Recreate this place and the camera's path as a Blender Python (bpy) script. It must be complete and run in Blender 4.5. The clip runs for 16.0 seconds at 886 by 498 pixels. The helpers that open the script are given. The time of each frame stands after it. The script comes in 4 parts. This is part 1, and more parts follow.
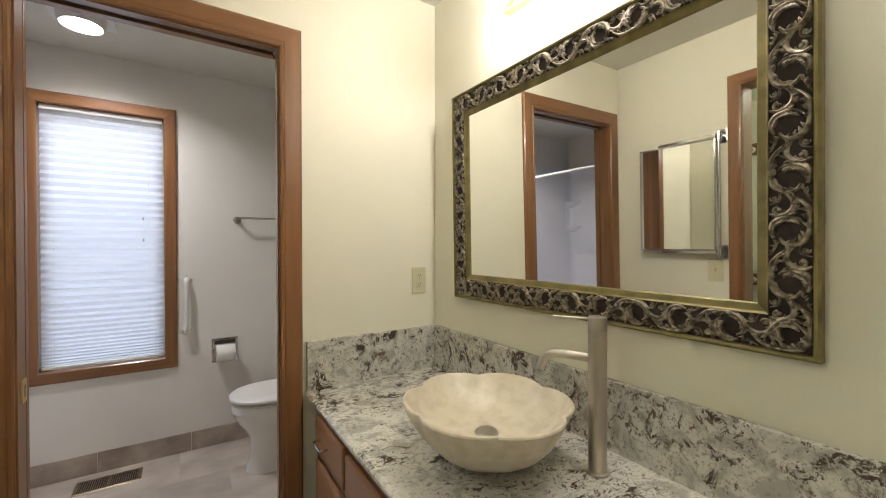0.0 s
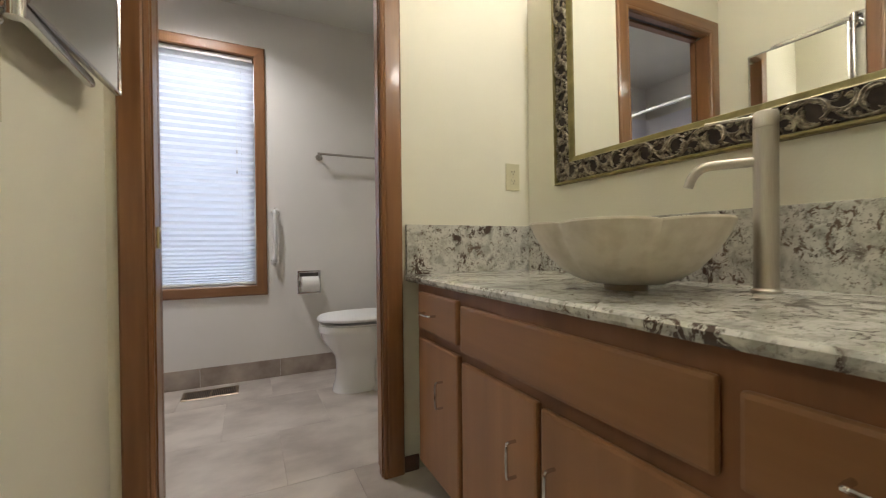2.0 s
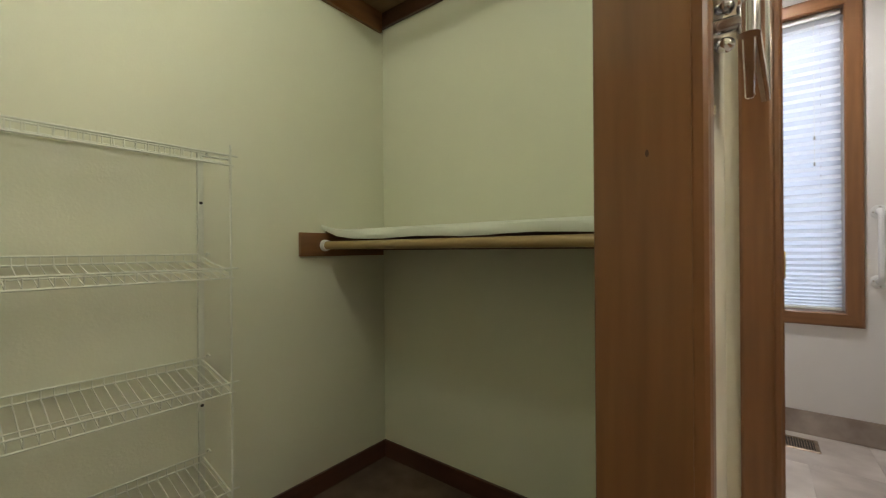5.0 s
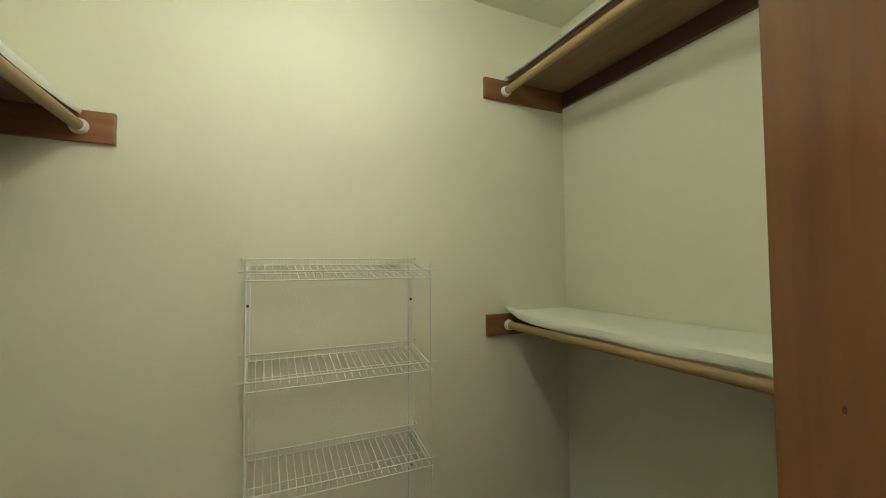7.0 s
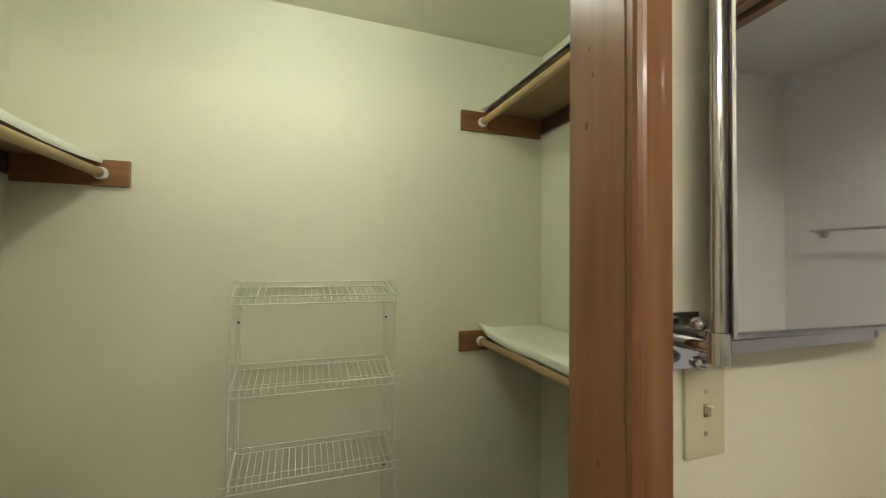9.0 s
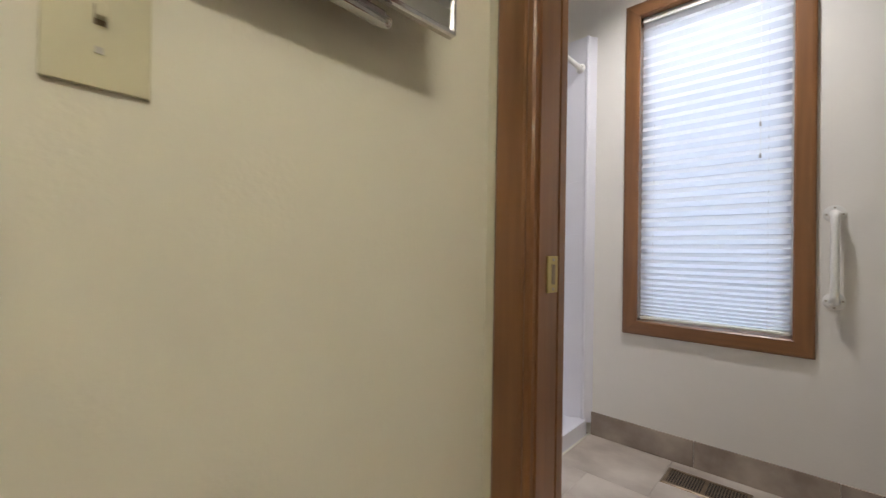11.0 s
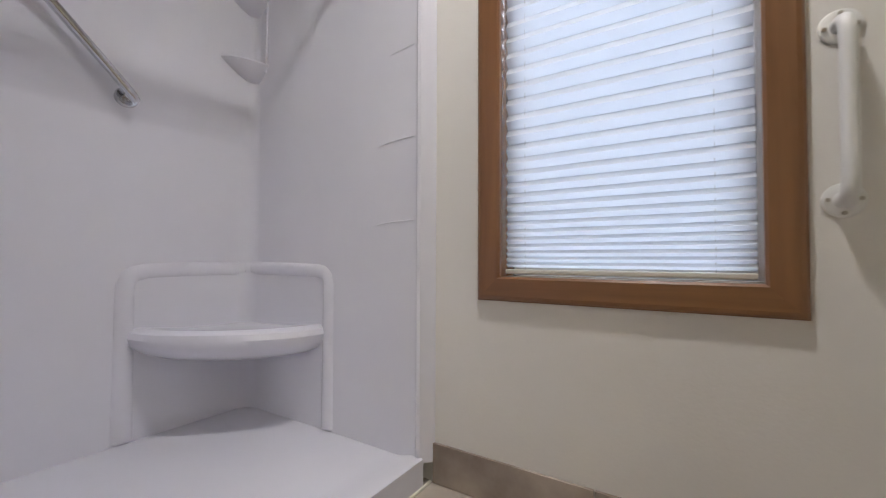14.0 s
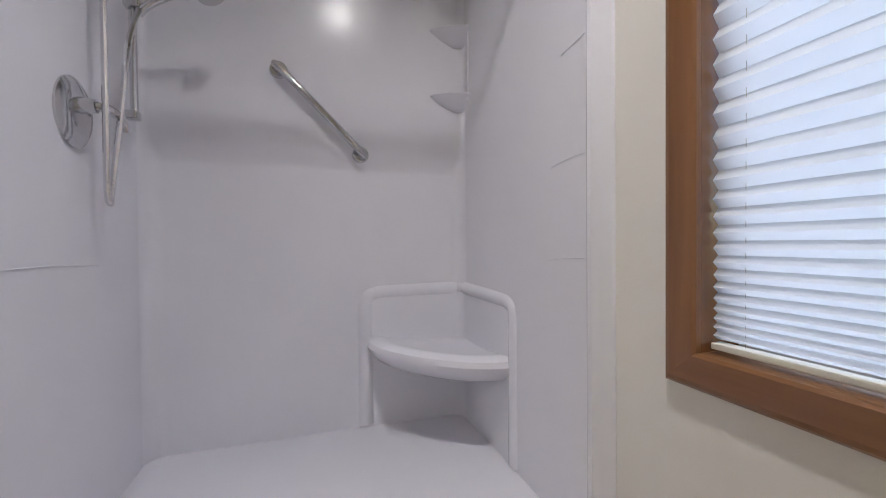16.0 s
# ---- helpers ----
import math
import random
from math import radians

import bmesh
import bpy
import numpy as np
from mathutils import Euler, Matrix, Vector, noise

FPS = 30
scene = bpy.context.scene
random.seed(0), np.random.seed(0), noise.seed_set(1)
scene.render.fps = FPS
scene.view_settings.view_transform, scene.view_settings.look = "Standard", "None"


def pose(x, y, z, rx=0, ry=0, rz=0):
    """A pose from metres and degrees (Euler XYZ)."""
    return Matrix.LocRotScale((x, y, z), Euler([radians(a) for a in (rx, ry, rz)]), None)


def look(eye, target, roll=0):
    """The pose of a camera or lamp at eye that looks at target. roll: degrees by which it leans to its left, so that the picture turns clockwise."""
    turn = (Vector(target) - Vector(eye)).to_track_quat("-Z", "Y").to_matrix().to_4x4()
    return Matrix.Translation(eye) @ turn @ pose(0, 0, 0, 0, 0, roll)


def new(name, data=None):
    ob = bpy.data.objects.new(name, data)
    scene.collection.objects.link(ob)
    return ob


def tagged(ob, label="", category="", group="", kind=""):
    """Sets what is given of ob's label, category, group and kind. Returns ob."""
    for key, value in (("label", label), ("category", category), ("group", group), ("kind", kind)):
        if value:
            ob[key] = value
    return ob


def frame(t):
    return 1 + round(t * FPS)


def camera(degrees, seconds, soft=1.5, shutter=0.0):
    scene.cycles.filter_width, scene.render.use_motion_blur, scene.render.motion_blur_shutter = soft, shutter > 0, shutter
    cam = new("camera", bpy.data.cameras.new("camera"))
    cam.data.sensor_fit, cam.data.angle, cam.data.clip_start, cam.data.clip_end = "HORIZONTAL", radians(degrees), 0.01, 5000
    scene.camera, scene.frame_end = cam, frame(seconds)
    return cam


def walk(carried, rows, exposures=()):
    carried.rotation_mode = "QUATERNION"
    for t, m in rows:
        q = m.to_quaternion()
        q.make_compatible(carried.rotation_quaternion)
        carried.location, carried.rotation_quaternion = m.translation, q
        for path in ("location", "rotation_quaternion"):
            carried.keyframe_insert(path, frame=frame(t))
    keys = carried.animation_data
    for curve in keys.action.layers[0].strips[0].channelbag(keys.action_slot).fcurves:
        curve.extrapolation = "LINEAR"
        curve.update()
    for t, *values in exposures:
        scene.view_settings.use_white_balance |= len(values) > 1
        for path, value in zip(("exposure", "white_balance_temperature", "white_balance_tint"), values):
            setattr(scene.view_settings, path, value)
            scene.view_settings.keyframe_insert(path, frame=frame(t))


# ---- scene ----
cam = camera(96.3, 16.0, soft=1.05, shutter=0.2)
PATH = [
    (0, (0.533, 0.05, 1.39), (1.628, 1.723, 1.374), -0.1),
    (0.5, (0.515, 0.08, 1.283), (1.604, 1.757, 1.268), -0.1),
    (1, (0.488, 0.109, 1.155), (1.559, 1.798, 1.146), -0.2),
    (1.5, (0.44, 0.152, 1.03), (1.458, 1.874, 1.02), -0.3),
    (2, (0.385, 0.207, 0.913), (1.263, 2.005, 0.897), -0.6),
    (2.5, (0.347, 0.244, 0.83), (0.95, 2.151, 0.813), -0.8),
    (3, (0.28, 0.262, 0.778), (0.479, 2.252, 0.764), -1.1),
    (3.5, (0.204, 0.293, 0.773), (-0.069, 2.274, 0.766), -1.2),
    (4, (0.136, 0.346, 0.8), (-0.567, 2.218, 0.815), -1.2),
    (4.5, (0.08, 0.376, 0.874), (-0.929, 2.102, 0.908), -0.9),
    (5, (0.059, 0.396, 0.996), (-1.172, 1.972, 0.997), -0.4),
    (5.2, (0.055, 0.403, 1.033), (-1.255, 1.909, 1.043), -0.4),
    (7.3, (0.202, 0.369, 1.338), (-1.65, 1.12, 1.407), 0.0),
    (7.5, (0.22, 0.367, 1.374), (-1.649, 1.076, 1.433), 0.3),
    (8, (0.28, 0.401, 1.436), (-1.616, 1.035, 1.489), 0.5),
    (8.2, (0.313, 0.433, 1.458), (-1.59, 1.049, 1.501), 0.7),
    (10.3, (0.485, 0.855, 1.16), (-1.179, 1.963, 1.189), 0.9),
    (10.5, (0.478, 0.916, 1.103), (-1.108, 2.134, 1.126), 1.1),
    (11, (0.487, 1.066, 0.987), (-0.876, 2.529, 1.005), 1.0),
    (11.5, (0.492, 1.246, 0.945), (-0.604, 2.919, 0.938), 0.4),
    (12, (0.551, 1.426, 0.888), (-0.353, 3.209, 0.922), 0.7),
    (12.5, (0.546, 1.629, 0.887), (-0.265, 3.457, 0.928), 0.2),
    (13, (0.495, 1.846, 0.826), (-0.326, 3.67, 0.854), 0.2),
    (13.5, (0.391, 2.04, 0.745), (-0.491, 3.835, 0.785), 0.1),
    (14, (0.301, 2.182, 0.705), (-0.765, 3.873, 0.756), 0.2),
    (14.5, (0.254, 2.361, 0.734), (-1.111, 3.822, 0.746), -0.0),
    (15, (0.252, 2.393, 0.786), (-1.332, 3.614, 0.774), -0.1),
    (15.5, (0.324, 2.449, 0.828), (-1.464, 3.345, 0.803), -0.4),
    (16, (0.4, 2.541, 0.872), (-1.501, 3.161, 0.841), -0.5),
]
walk(cam, [(t, look(eye, target, roll)) for t, eye, target, roll in PATH])

# ---- world and lights ----
world = bpy.data.worlds.new("world")
world.use_nodes = True
scene.world = world
wn = world.node_tree
sky = wn.nodes.new("ShaderNodeTexSky")
sky.sky_type, sky.sun_disc = "NISHITA", False
sky.sun_elevation, sky.sun_rotation = radians(38), radians(150)
wn.links.new(sky.outputs[0], wn.nodes["Background"].inputs[0])
wn.nodes["Background"].inputs[1].default_value = 0.1

SKY_POWER, GLOBE, DOME, CLOSET_GLOBE = 170, 33, 158, 17


def area_lamp(name, m, sx, sy, power, colour):
    data = bpy.data.lights.new(name, "AREA")
    data.shape, data.size, data.size_y, data.energy, data.color = "RECTANGLE", sx, sy, power, colour
    ob = new(name, data)
    ob.matrix_world = m
    return ob


# daylight falling on the shade from the sky outside the window
area_lamp("window_daylight", look((0.13, 9.2, 5.2), (0.13, 3.3, 1.4)), 5.0, 3.6, SKY_POWER, (0.78, 0.85, 1.0))
scene.view_settings.exposure = 1.2


# ---- materials ----
def mat(name, c1, c2=None, scale=6.0, rough=0.5, metal=0.0, bump=0.0, bscale=60.0, stretch=(1, 1, 1), detail=6.0, vary=0.0, coat=0.0, lo=0.35, hi=0.65, rvar=0.0):
    """A plain surface: two colours in a soft noise, a finer bump, and a little change from piece to piece."""
    m = bpy.data.materials.new(name)
    m.use_nodes = True
    nt = m.node_tree
    b = nt.nodes["Principled BSDF"]
    b.inputs["Roughness"].default_value, b.inputs["Metallic"].default_value = rough, metal
    b.inputs["Coat Weight"].default_value, b.inputs["Coat Roughness"].default_value = coat, 0.1
    tc = nt.nodes.new("ShaderNodeTexCoord")
    mp = nt.nodes.new("ShaderNodeMapping")
    mp.inputs["Scale"].default_value = stretch
    nt.links.new(tc.outputs["Object"], mp.inputs[0])
    no = nt.nodes.new("ShaderNodeTexNoise")
    no.inputs["Scale"].default_value, no.inputs["Detail"].default_value = scale, detail
    nt.links.new(mp.outputs[0], no.inputs["Vector"])
    ramp = nt.nodes.new("ShaderNodeValToRGB")
    ramp.color_ramp.elements[0].position, ramp.color_ramp.elements[1].position = lo, hi
    ramp.color_ramp.elements[0].color, ramp.color_ramp.elements[1].color = (*c1, 1), (*(c2 or c1), 1)
    nt.links.new(no.outputs["Fac"], ramp.inputs[0])
    colour = ramp.outputs[0]
    if vary:
        oi = nt.nodes.new("ShaderNodeObjectInfo")
        mr = nt.nodes.new("ShaderNodeMapRange")
        mr.inputs["To Min"].default_value, mr.inputs["To Max"].default_value = 1 - vary, 1 + vary
        nt.links.new(oi.outputs["Random"], mr.inputs["Value"])
        hs = nt.nodes.new("ShaderNodeHueSaturation")
        nt.links.new(mr.outputs[0], hs.inputs["Value"])
        nt.links.new(colour, hs.inputs["Color"])
        colour = hs.outputs[0]
        off = nt.nodes.new("ShaderNodeVectorMath")
        off.operation = "SCALE"
        off.inputs["Scale"].default_value = 1.0
        add = nt.nodes.new("ShaderNodeVectorMath")
        cmb = nt.nodes.new("ShaderNodeCombineXYZ")
        sc = nt.nodes.new("ShaderNodeMath")
        sc.operation = "MULTIPLY"
        sc.inputs[1].default_value = 37.0
        nt.links.new(oi.outputs["Random"], sc.inputs[0])
        for k in range(3):
            nt.links.new(sc.outputs[0], cmb.inputs[k])
        nt.links.new(mp.outputs[0], add.inputs[0])
        nt.links.new(cmb.outputs[0], add.inputs[1])
        nt.links.new(add.outputs[0], no.inputs["Vector"])
    nt.links.new(colour, b.inputs["Base Color"])
    if rvar:
        rr = nt.nodes.new("ShaderNodeMapRange")
        rr.inputs["To Min"].default_value, rr.inputs["To Max"].default_value = max(0.02, rough - rvar), rough + rvar
        nt.links.new(no.outputs["Fac"], rr.inputs["Value"])
        nt.links.new(rr.outputs[0], b.inputs["Roughness"])
    if bump:
        n2 = nt.nodes.new("ShaderNodeTexNoise")
        n2.inputs["Scale"].default_value, n2.inputs["Detail"].default_value = bscale, 4
        nt.links.new(mp.outputs[0], n2.inputs["Vector"])
        bp = nt.nodes.new("ShaderNodeBump")
        bp.inputs["Strength"].default_value, bp.inputs["Distance"].default_value = bump, 0.004
        nt.links.new(n2.outputs["Fac"], bp.inputs["Height"])
        nt.links.new(bp.outputs[0], b.inputs["Normal"])
    return m


def wood(name, c1, c2, axis, rough=0.34, coat=0.4, grain=1.0):
    """Varnished wood with the grain along one axis: fine streaks over broad ones."""
    stretch = [14.0, 14.0, 14.0]
    stretch["xyz".index(axis)] = 0.9
    m = mat(name, c1, c2, scale=2.4 * grain, rough=rough, bump=0.06, bscale=9, stretch=stretch, coat=coat, lo=0.2, hi=0.8, detail=8)
    nt = m.node_tree
    b = nt.nodes["Principled BSDF"]
    mp = next(n for n in nt.nodes if n.bl_idname == "ShaderNodeMapping")
    src = b.inputs["Base Color"].links[0].from_socket
    big = nt.nodes.new("ShaderNodeTexNoise")
    big.inputs["Scale"].default_value, big.inputs["Detail"].default_value, big.inputs["Distortion"].default_value = 0.45, 3, 0.8
    nt.links.new(mp.outputs[0], big.inputs["Vector"])
    rg = nt.nodes.new("ShaderNodeMapRange")
    rg.inputs["From Min"].default_value, rg.inputs["From Max"].default_value = 0.3, 0.7
    rg.inputs["To Min"].default_value, rg.inputs["To Max"].default_value = 0.8, 1.13
    nt.links.new(big.outputs["Fac"], rg.inputs["Value"])
    hs = nt.nodes.new("ShaderNodeHueSaturation")
    nt.links.new(rg.outputs[0], hs.inputs["Value"])
    nt.links.new(src, hs.inputs["Color"])
    nt.links.new(hs.outputs[0], b.inputs["Base Color"])
    return m


def glow(name, colour, strength):
    m = bpy.data.materials.new(name)
    m.use_nodes = True
    b = m.node_tree.nodes["Principled BSDF"]
    b.inputs["Base Color"].default_value = (0.8, 0.8, 0.78, 1)
    b.inputs["Emission Color"].default_value, b.inputs["Emission Strength"].default_value = (*colour, 1), strength
    return m


def granite_material():
    """Pale granite: cream ground, grey clouds, brown-black flecks gathered in drifts."""
    m = bpy.data.materials.new("granite")
    m.use_nodes = True
    nt = m.node_tree
    b = nt.nodes["Principled BSDF"]
    b.inputs["Roughness"].default_value, b.inputs["Coat Weight"].default_value, b.inputs["Coat Roughness"].default_value = 0.22, 0.3, 0.08
    tc = nt.nodes.new("ShaderNodeTexCoord")

    def noise_tex(scale, detail, distortion=0.0, stretch=None, rough=0.6):
        n = nt.nodes.new("ShaderNodeTexNoise")
        n.inputs["Scale"].default_value, n.inputs["Detail"].default_value = scale, detail
        n.inputs["Distortion"].default_value, n.inputs["Roughness"].default_value = distortion, rough
        src = tc.outputs["Object"]
        if stretch:
            mp = nt.nodes.new("ShaderNodeMapping")
            mp.inputs["Scale"].default_value, mp.inputs["Rotation"].default_value = stretch, (0.5, 0.3, 0.6)
            nt.links.new(src, mp.inputs[0])
            src = mp.outputs[0]
        nt.links.new(src, n.inputs["Vector"])
        return n.outputs["Fac"]

    def step(value, lo, hi):
        r = nt.nodes.new("ShaderNodeMapRange")
        r.inputs["From Min"].default_value, r.inputs["From Max"].default_value = lo, hi
        nt.links.new(value, r.inputs["Value"])
        return r.outputs[0]

    def mix(fac, a, c):
        x = nt.nodes.new("ShaderNodeMix")
        x.data_type = "RGBA"
        nt.links.new(fac, x.inputs["Factor"])
        for sock, v in ((x.inputs[6], a), (x.inputs[7], c)):
            if isinstance(v, tuple):
                sock.default_value = (*v, 1)
            else:
                nt.links.new(v, sock)
        return x.outputs[2]

    def times(a, c):
        x = nt.nodes.new("ShaderNodeMath")
        x.operation = "MULTIPLY"
        nt.links.new(a, x.inputs[0])
        nt.links.new(c, x.inputs[1])
        return x.outputs[0]

    base = mix(step(noise_tex(16, 4, 0.6), 0.46, 0.62), (0.64, 0.62, 0.57), (0.4, 0.385, 0.345))
    base = mix(step(noise_tex(85, 3), 0.56, 0.68), base, (0.3, 0.285, 0.25))
    fleck = times(step(noise_tex(30, 6, 1.1, (1, 1.5, 1), 0.7), 0.555, 0.595), step(noise_tex(6, 3, 0.5), 0.42, 0.52))
    base = mix(fleck, base, (0.165, 0.12, 0.092))
    fine = times(step(noise_tex(120, 2, 0.8), 0.6, 0.64), step(noise_tex(9, 2), 0.4, 0.6))
    base = mix(fine, base, (0.11, 0.085, 0.075))
    blotch = times(step(noise_tex(13, 8, 0.6, (1, 1.3, 1), 0.78), 0.535, 0.56), step(noise_tex(4.2, 3, 0.4), 0.47, 0.52))
    base = mix(blotch, base, (0.085, 0.056, 0.045))
    nt.links.new(base, b.inputs["Base Color"])
    return m


def shade_material():
    """Thin white pleated fabric that lets the daylight through."""
    m = bpy.data.materials.new("shade_fabric")
    m.use_nodes = True
    nt = m.node_tree
    nt.nodes.remove(nt.nodes["Principled BSDF"])
    out = nt.nodes["Material Output"]
    d, tr, mx = (nt.nodes.new("ShaderNodeBsdf" + k) for k in ("Diffuse", "Translucent", "Diffuse"))
    nt.nodes.remove(mx)
    mx = nt.nodes.new("ShaderNodeMixShader")
    d.inputs["Color"].default_value, tr.inputs["Color"].default_value = (0.8, 0.81, 0.84, 1), (0.78, 0.81, 0.88, 1)
    mx.inputs[0].default_value = 0.5
    nt.links.new(d.outputs[0], mx.inputs[1])
    nt.links.new(tr.outputs[0], mx.inputs[2])
    nt.links.new(mx.outputs[0], out.inputs["Surface"])
    return m


WALL = mat("wall_paint", (0.77, 0.74, 0.62), (0.81, 0.78, 0.66), scale=1.3, rough=0.6, bump=0.12, bscale=130)
WALL_T = mat("bath_wall_paint", (0.76, 0.73, 0.685), (0.8, 0.77, 0.725), scale=1.3, rough=0.6, bump=0.12, bscale=130)
WALL_C = mat("closet_wall_paint", (0.69, 0.685, 0.545), (0.73, 0.725, 0.585), scale=1.1, rough=0.6, bump=0.12, bscale=130)
CEIL = mat("ceiling_paint", (0.66, 0.64, 0.56), (0.7, 0.68, 0.6), scale=2, rough=0.8, bump=0.2, bscale=90)
FIR_Z = wood("varnished_fir_upright", (0.175, 0.072, 0.027), (0.285, 0.131, 0.05), "z")
FIR_X = wood("varnished_fir_crosswise", (0.175, 0.072, 0.027), (0.285, 0.131, 0.05), "x")
FIR_Y = wood("varnished_fir_lengthwise", (0.175, 0.072, 0.027), (0.285, 0.131, 0.05), "y")
# dark stain of baseboards and cleats; also gives the jamb groove its painted shade
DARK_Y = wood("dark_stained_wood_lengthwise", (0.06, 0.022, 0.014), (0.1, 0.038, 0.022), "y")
DARK_X = wood("dark_stained_wood_crosswise", (0.06, 0.022, 0.014), (0.1, 0.038, 0.022), "x")
JAMB_Z = wood("glossy_varnished_jamb", (0.175, 0.072, 0.027), (0.285, 0.131, 0.05), "z", rough=0.2, coat=1.0)
OAK_Z = wood("honey_maple", (0.27, 0.125, 0.052), (0.335, 0.16, 0.07), "z", rough=0.38, coat=0.2, grain=0.6)
OAK_Y = wood("honey_maple_lengthwise", (0.27, 0.125, 0.052), (0.335, 0.16, 0.07), "y", rough=0.38, coat=0.2, grain=0.6)
CASE = wood("cabinet_case_wood", (0.2, 0.085, 0.04), (0.27, 0.12, 0.055), "z", rough=0.4, coat=0.2, grain=0.6)
DOWEL = wood("pale_dowel", (0.33, 0.22, 0.095), (0.43, 0.3, 0.14), "x", rough=0.45, coat=0.1)
BOARD = wood("shelf_board", (0.2, 0.12, 0.06), (0.28, 0.17, 0.09), "x", rough=0.6, coat=0.0)
GRANITE = granite_material()
STONE = mat("honed_onyx", (0.575, 0.5, 0.385), (0.665, 0.595, 0.48), scale=24, rough=0.36, bump=0.1, bscale=60, coat=0.25, detail=10, lo=0.36, hi=0.58, rvar=0.12)
CHROME = mat("chrome", (0.62, 0.62, 0.64), rough=0.12, metal=1.0)
NICKEL = mat("brushed_nickel", (0.46, 0.42, 0.37), (0.54, 0.5, 0.45), scale=40, rough=0.34, metal=1.0, stretch=(30, 30, 0.5))
BRASS = mat("aged_brass", (0.5, 0.4, 0.16), (0.58, 0.47, 0.2), rough=0.35, metal=0.7)
GOLD = mat("dull_gold_paint", (0.15, 0.122, 0.042), (0.235, 0.195, 0.072), scale=22, rough=0.42, metal=0.25, bump=0.05)
CARVE = mat("antiqued_silver_gilt", (0.1, 0.075, 0.052), (0.44, 0.385, 0.29), scale=75, rough=0.44, metal=0.3, bump=0.1, bscale=200)
CARVE_BED = mat("dark_umber_ground", (0.02, 0.012, 0.01), (0.045, 0.028, 0.022), scale=40, rough=0.6)
MIRROR = mat("mirror_silver", (0.88, 0.89, 0.87), rough=0.015, metal=1.0)
PORCELAIN = mat("white_porcelain", (0.78, 0.77, 0.74), rough=0.12, coat=0.4)
ACRYLIC = mat("white_acrylic", (0.755, 0.75, 0.815), (0.785, 0.78, 0.845), scale=2, rough=0.21, coat=0.0, rvar=0.04)
CAULK = mat("cream_caulk", (0.72, 0.7, 0.62), rough=0.5)
PLASTIC = mat("white_plastic", (0.78, 0.77, 0.74), rough=0.35)
ALMOND = mat("almond_plastic", (0.62, 0.58, 0.4), rough=0.4)
# near-black for slots and screws, also for painted shade in holder and register
SLOT = mat("dark_slot_and_shade", (0.03, 0.025, 0.02), rough=0.6)
WIRE = mat("white_vinyl_coated_wire", (0.68, 0.69, 0.60), rough=0.4)
PAPER = mat("tissue_paper", (0.8, 0.79, 0.75), rough=0.9, bump=0.15, bscale=250)
LINER = mat("white_shelf_liner", (0.74, 0.76, 0.68), rough=0.45)
TILE = mat("stone_look_tile", (0.38, 0.325, 0.28), (0.57, 0.51, 0.45), scale=3.4, rough=0.42, bump=0.06, bscale=45, detail=9, vary=0.025, lo=0.36, hi=0.64, stretch=(1.0, 1.3, 1.0))
BASE_TILE = mat("base_tile", (0.27, 0.215, 0.18), (0.46, 0.39, 0.33), scale=6, rough=0.36, bump=0.05, detail=9, vary=0.08)
GROUT = mat("grout", (0.46, 0.405, 0.355), rough=0.9, bump=0.2)
CARPET = mat("brown_carpet", (0.085, 0.053, 0.037), (0.155, 0.1, 0.07), scale=9, rough=0.95, bump=0.9, bscale=420)
VENT = mat("bronze_metal", (0.2, 0.145, 0.095), (0.3, 0.23, 0.16), scale=20, rough=0.4, metal=0.6)
SHADE = shade_material()
GLOBE_GLOW = glow("lit_globe", (1.0, 0.95, 0.88), GLOBE)
DOME_GLOW = glow("lit_dome", (1.0, 0.97, 0.98), DOME)
CLOSET_GLOW = glow("lit_closet_globe", (0.97, 1.0, 0.86), CLOSET_GLOBE)


# ---- mesh helpers ----
def cuboid(bm, x0, y0, z0, x1, y1, z1, bevel=0.0):
    r = bmesh.ops.create_cube(bm, size=1, matrix=Matrix.Translation(((x0 + x1) / 2, (y0 + y1) / 2, (z0 + z1) / 2)) @ Matrix.Diagonal((abs(x1 - x0), abs(y1 - y0), abs(z1 - z0), 1)))
    if bevel:
        edges = list({e for v in r["verts"] for e in v.link_edges})
        bmesh.ops.bevel(bm, geom=edges, offset=bevel, segments=2, affect="EDGES", profile=0.6)
    return bm


def block(x0, y0, z0, x1, y1, z1, bevel=0.0):
    return cuboid(bmesh.new(), x0, y0, z0, x1, y1, z1, bevel)


def rod(bm, p, q, r, sides=12, r2=None):
    p, q = Vector(p), Vector(q)
    d = q - p
    m = Matrix.Translation((p + q) / 2) @ d.to_track_quat("Z", "Y").to_matrix().to_4x4()
    bmesh.ops.create_cone(bm, cap_ends=True, segments=sides, radius1=r, radius2=r if r2 is None else r2, depth=d.length, matrix=m)
    return bm


def ball(bm, c, r, sx=1, sy=1, sz=1, u=16, v=10):
    bmesh.ops.create_uvsphere(bm, u_segments=u, v_segments=v, radius=r, matrix=Matrix.Translation(c) @ Matrix.Diagonal((sx, sy, sz, 1)))
    return bm


def rings(bm, loops, cap0=True, cap1=True, closed=True):
    """Skins a row of equally long loops of points."""
    vs = [[bm.verts.new(p) for p in loop] for loop in loops]
    n = len(vs[0])
    for a, b in zip(vs, vs[1:]):
        for i in range(n if closed else n - 1):
            j = (i + 1) % n
            bm.faces.new((a[i], a[j], b[j], b[i]))
    if cap0 and closed:
        bm.faces.new(list(reversed(vs[0])))
    if cap1 and closed:
        bm.faces.new(vs[-1])
    return bm


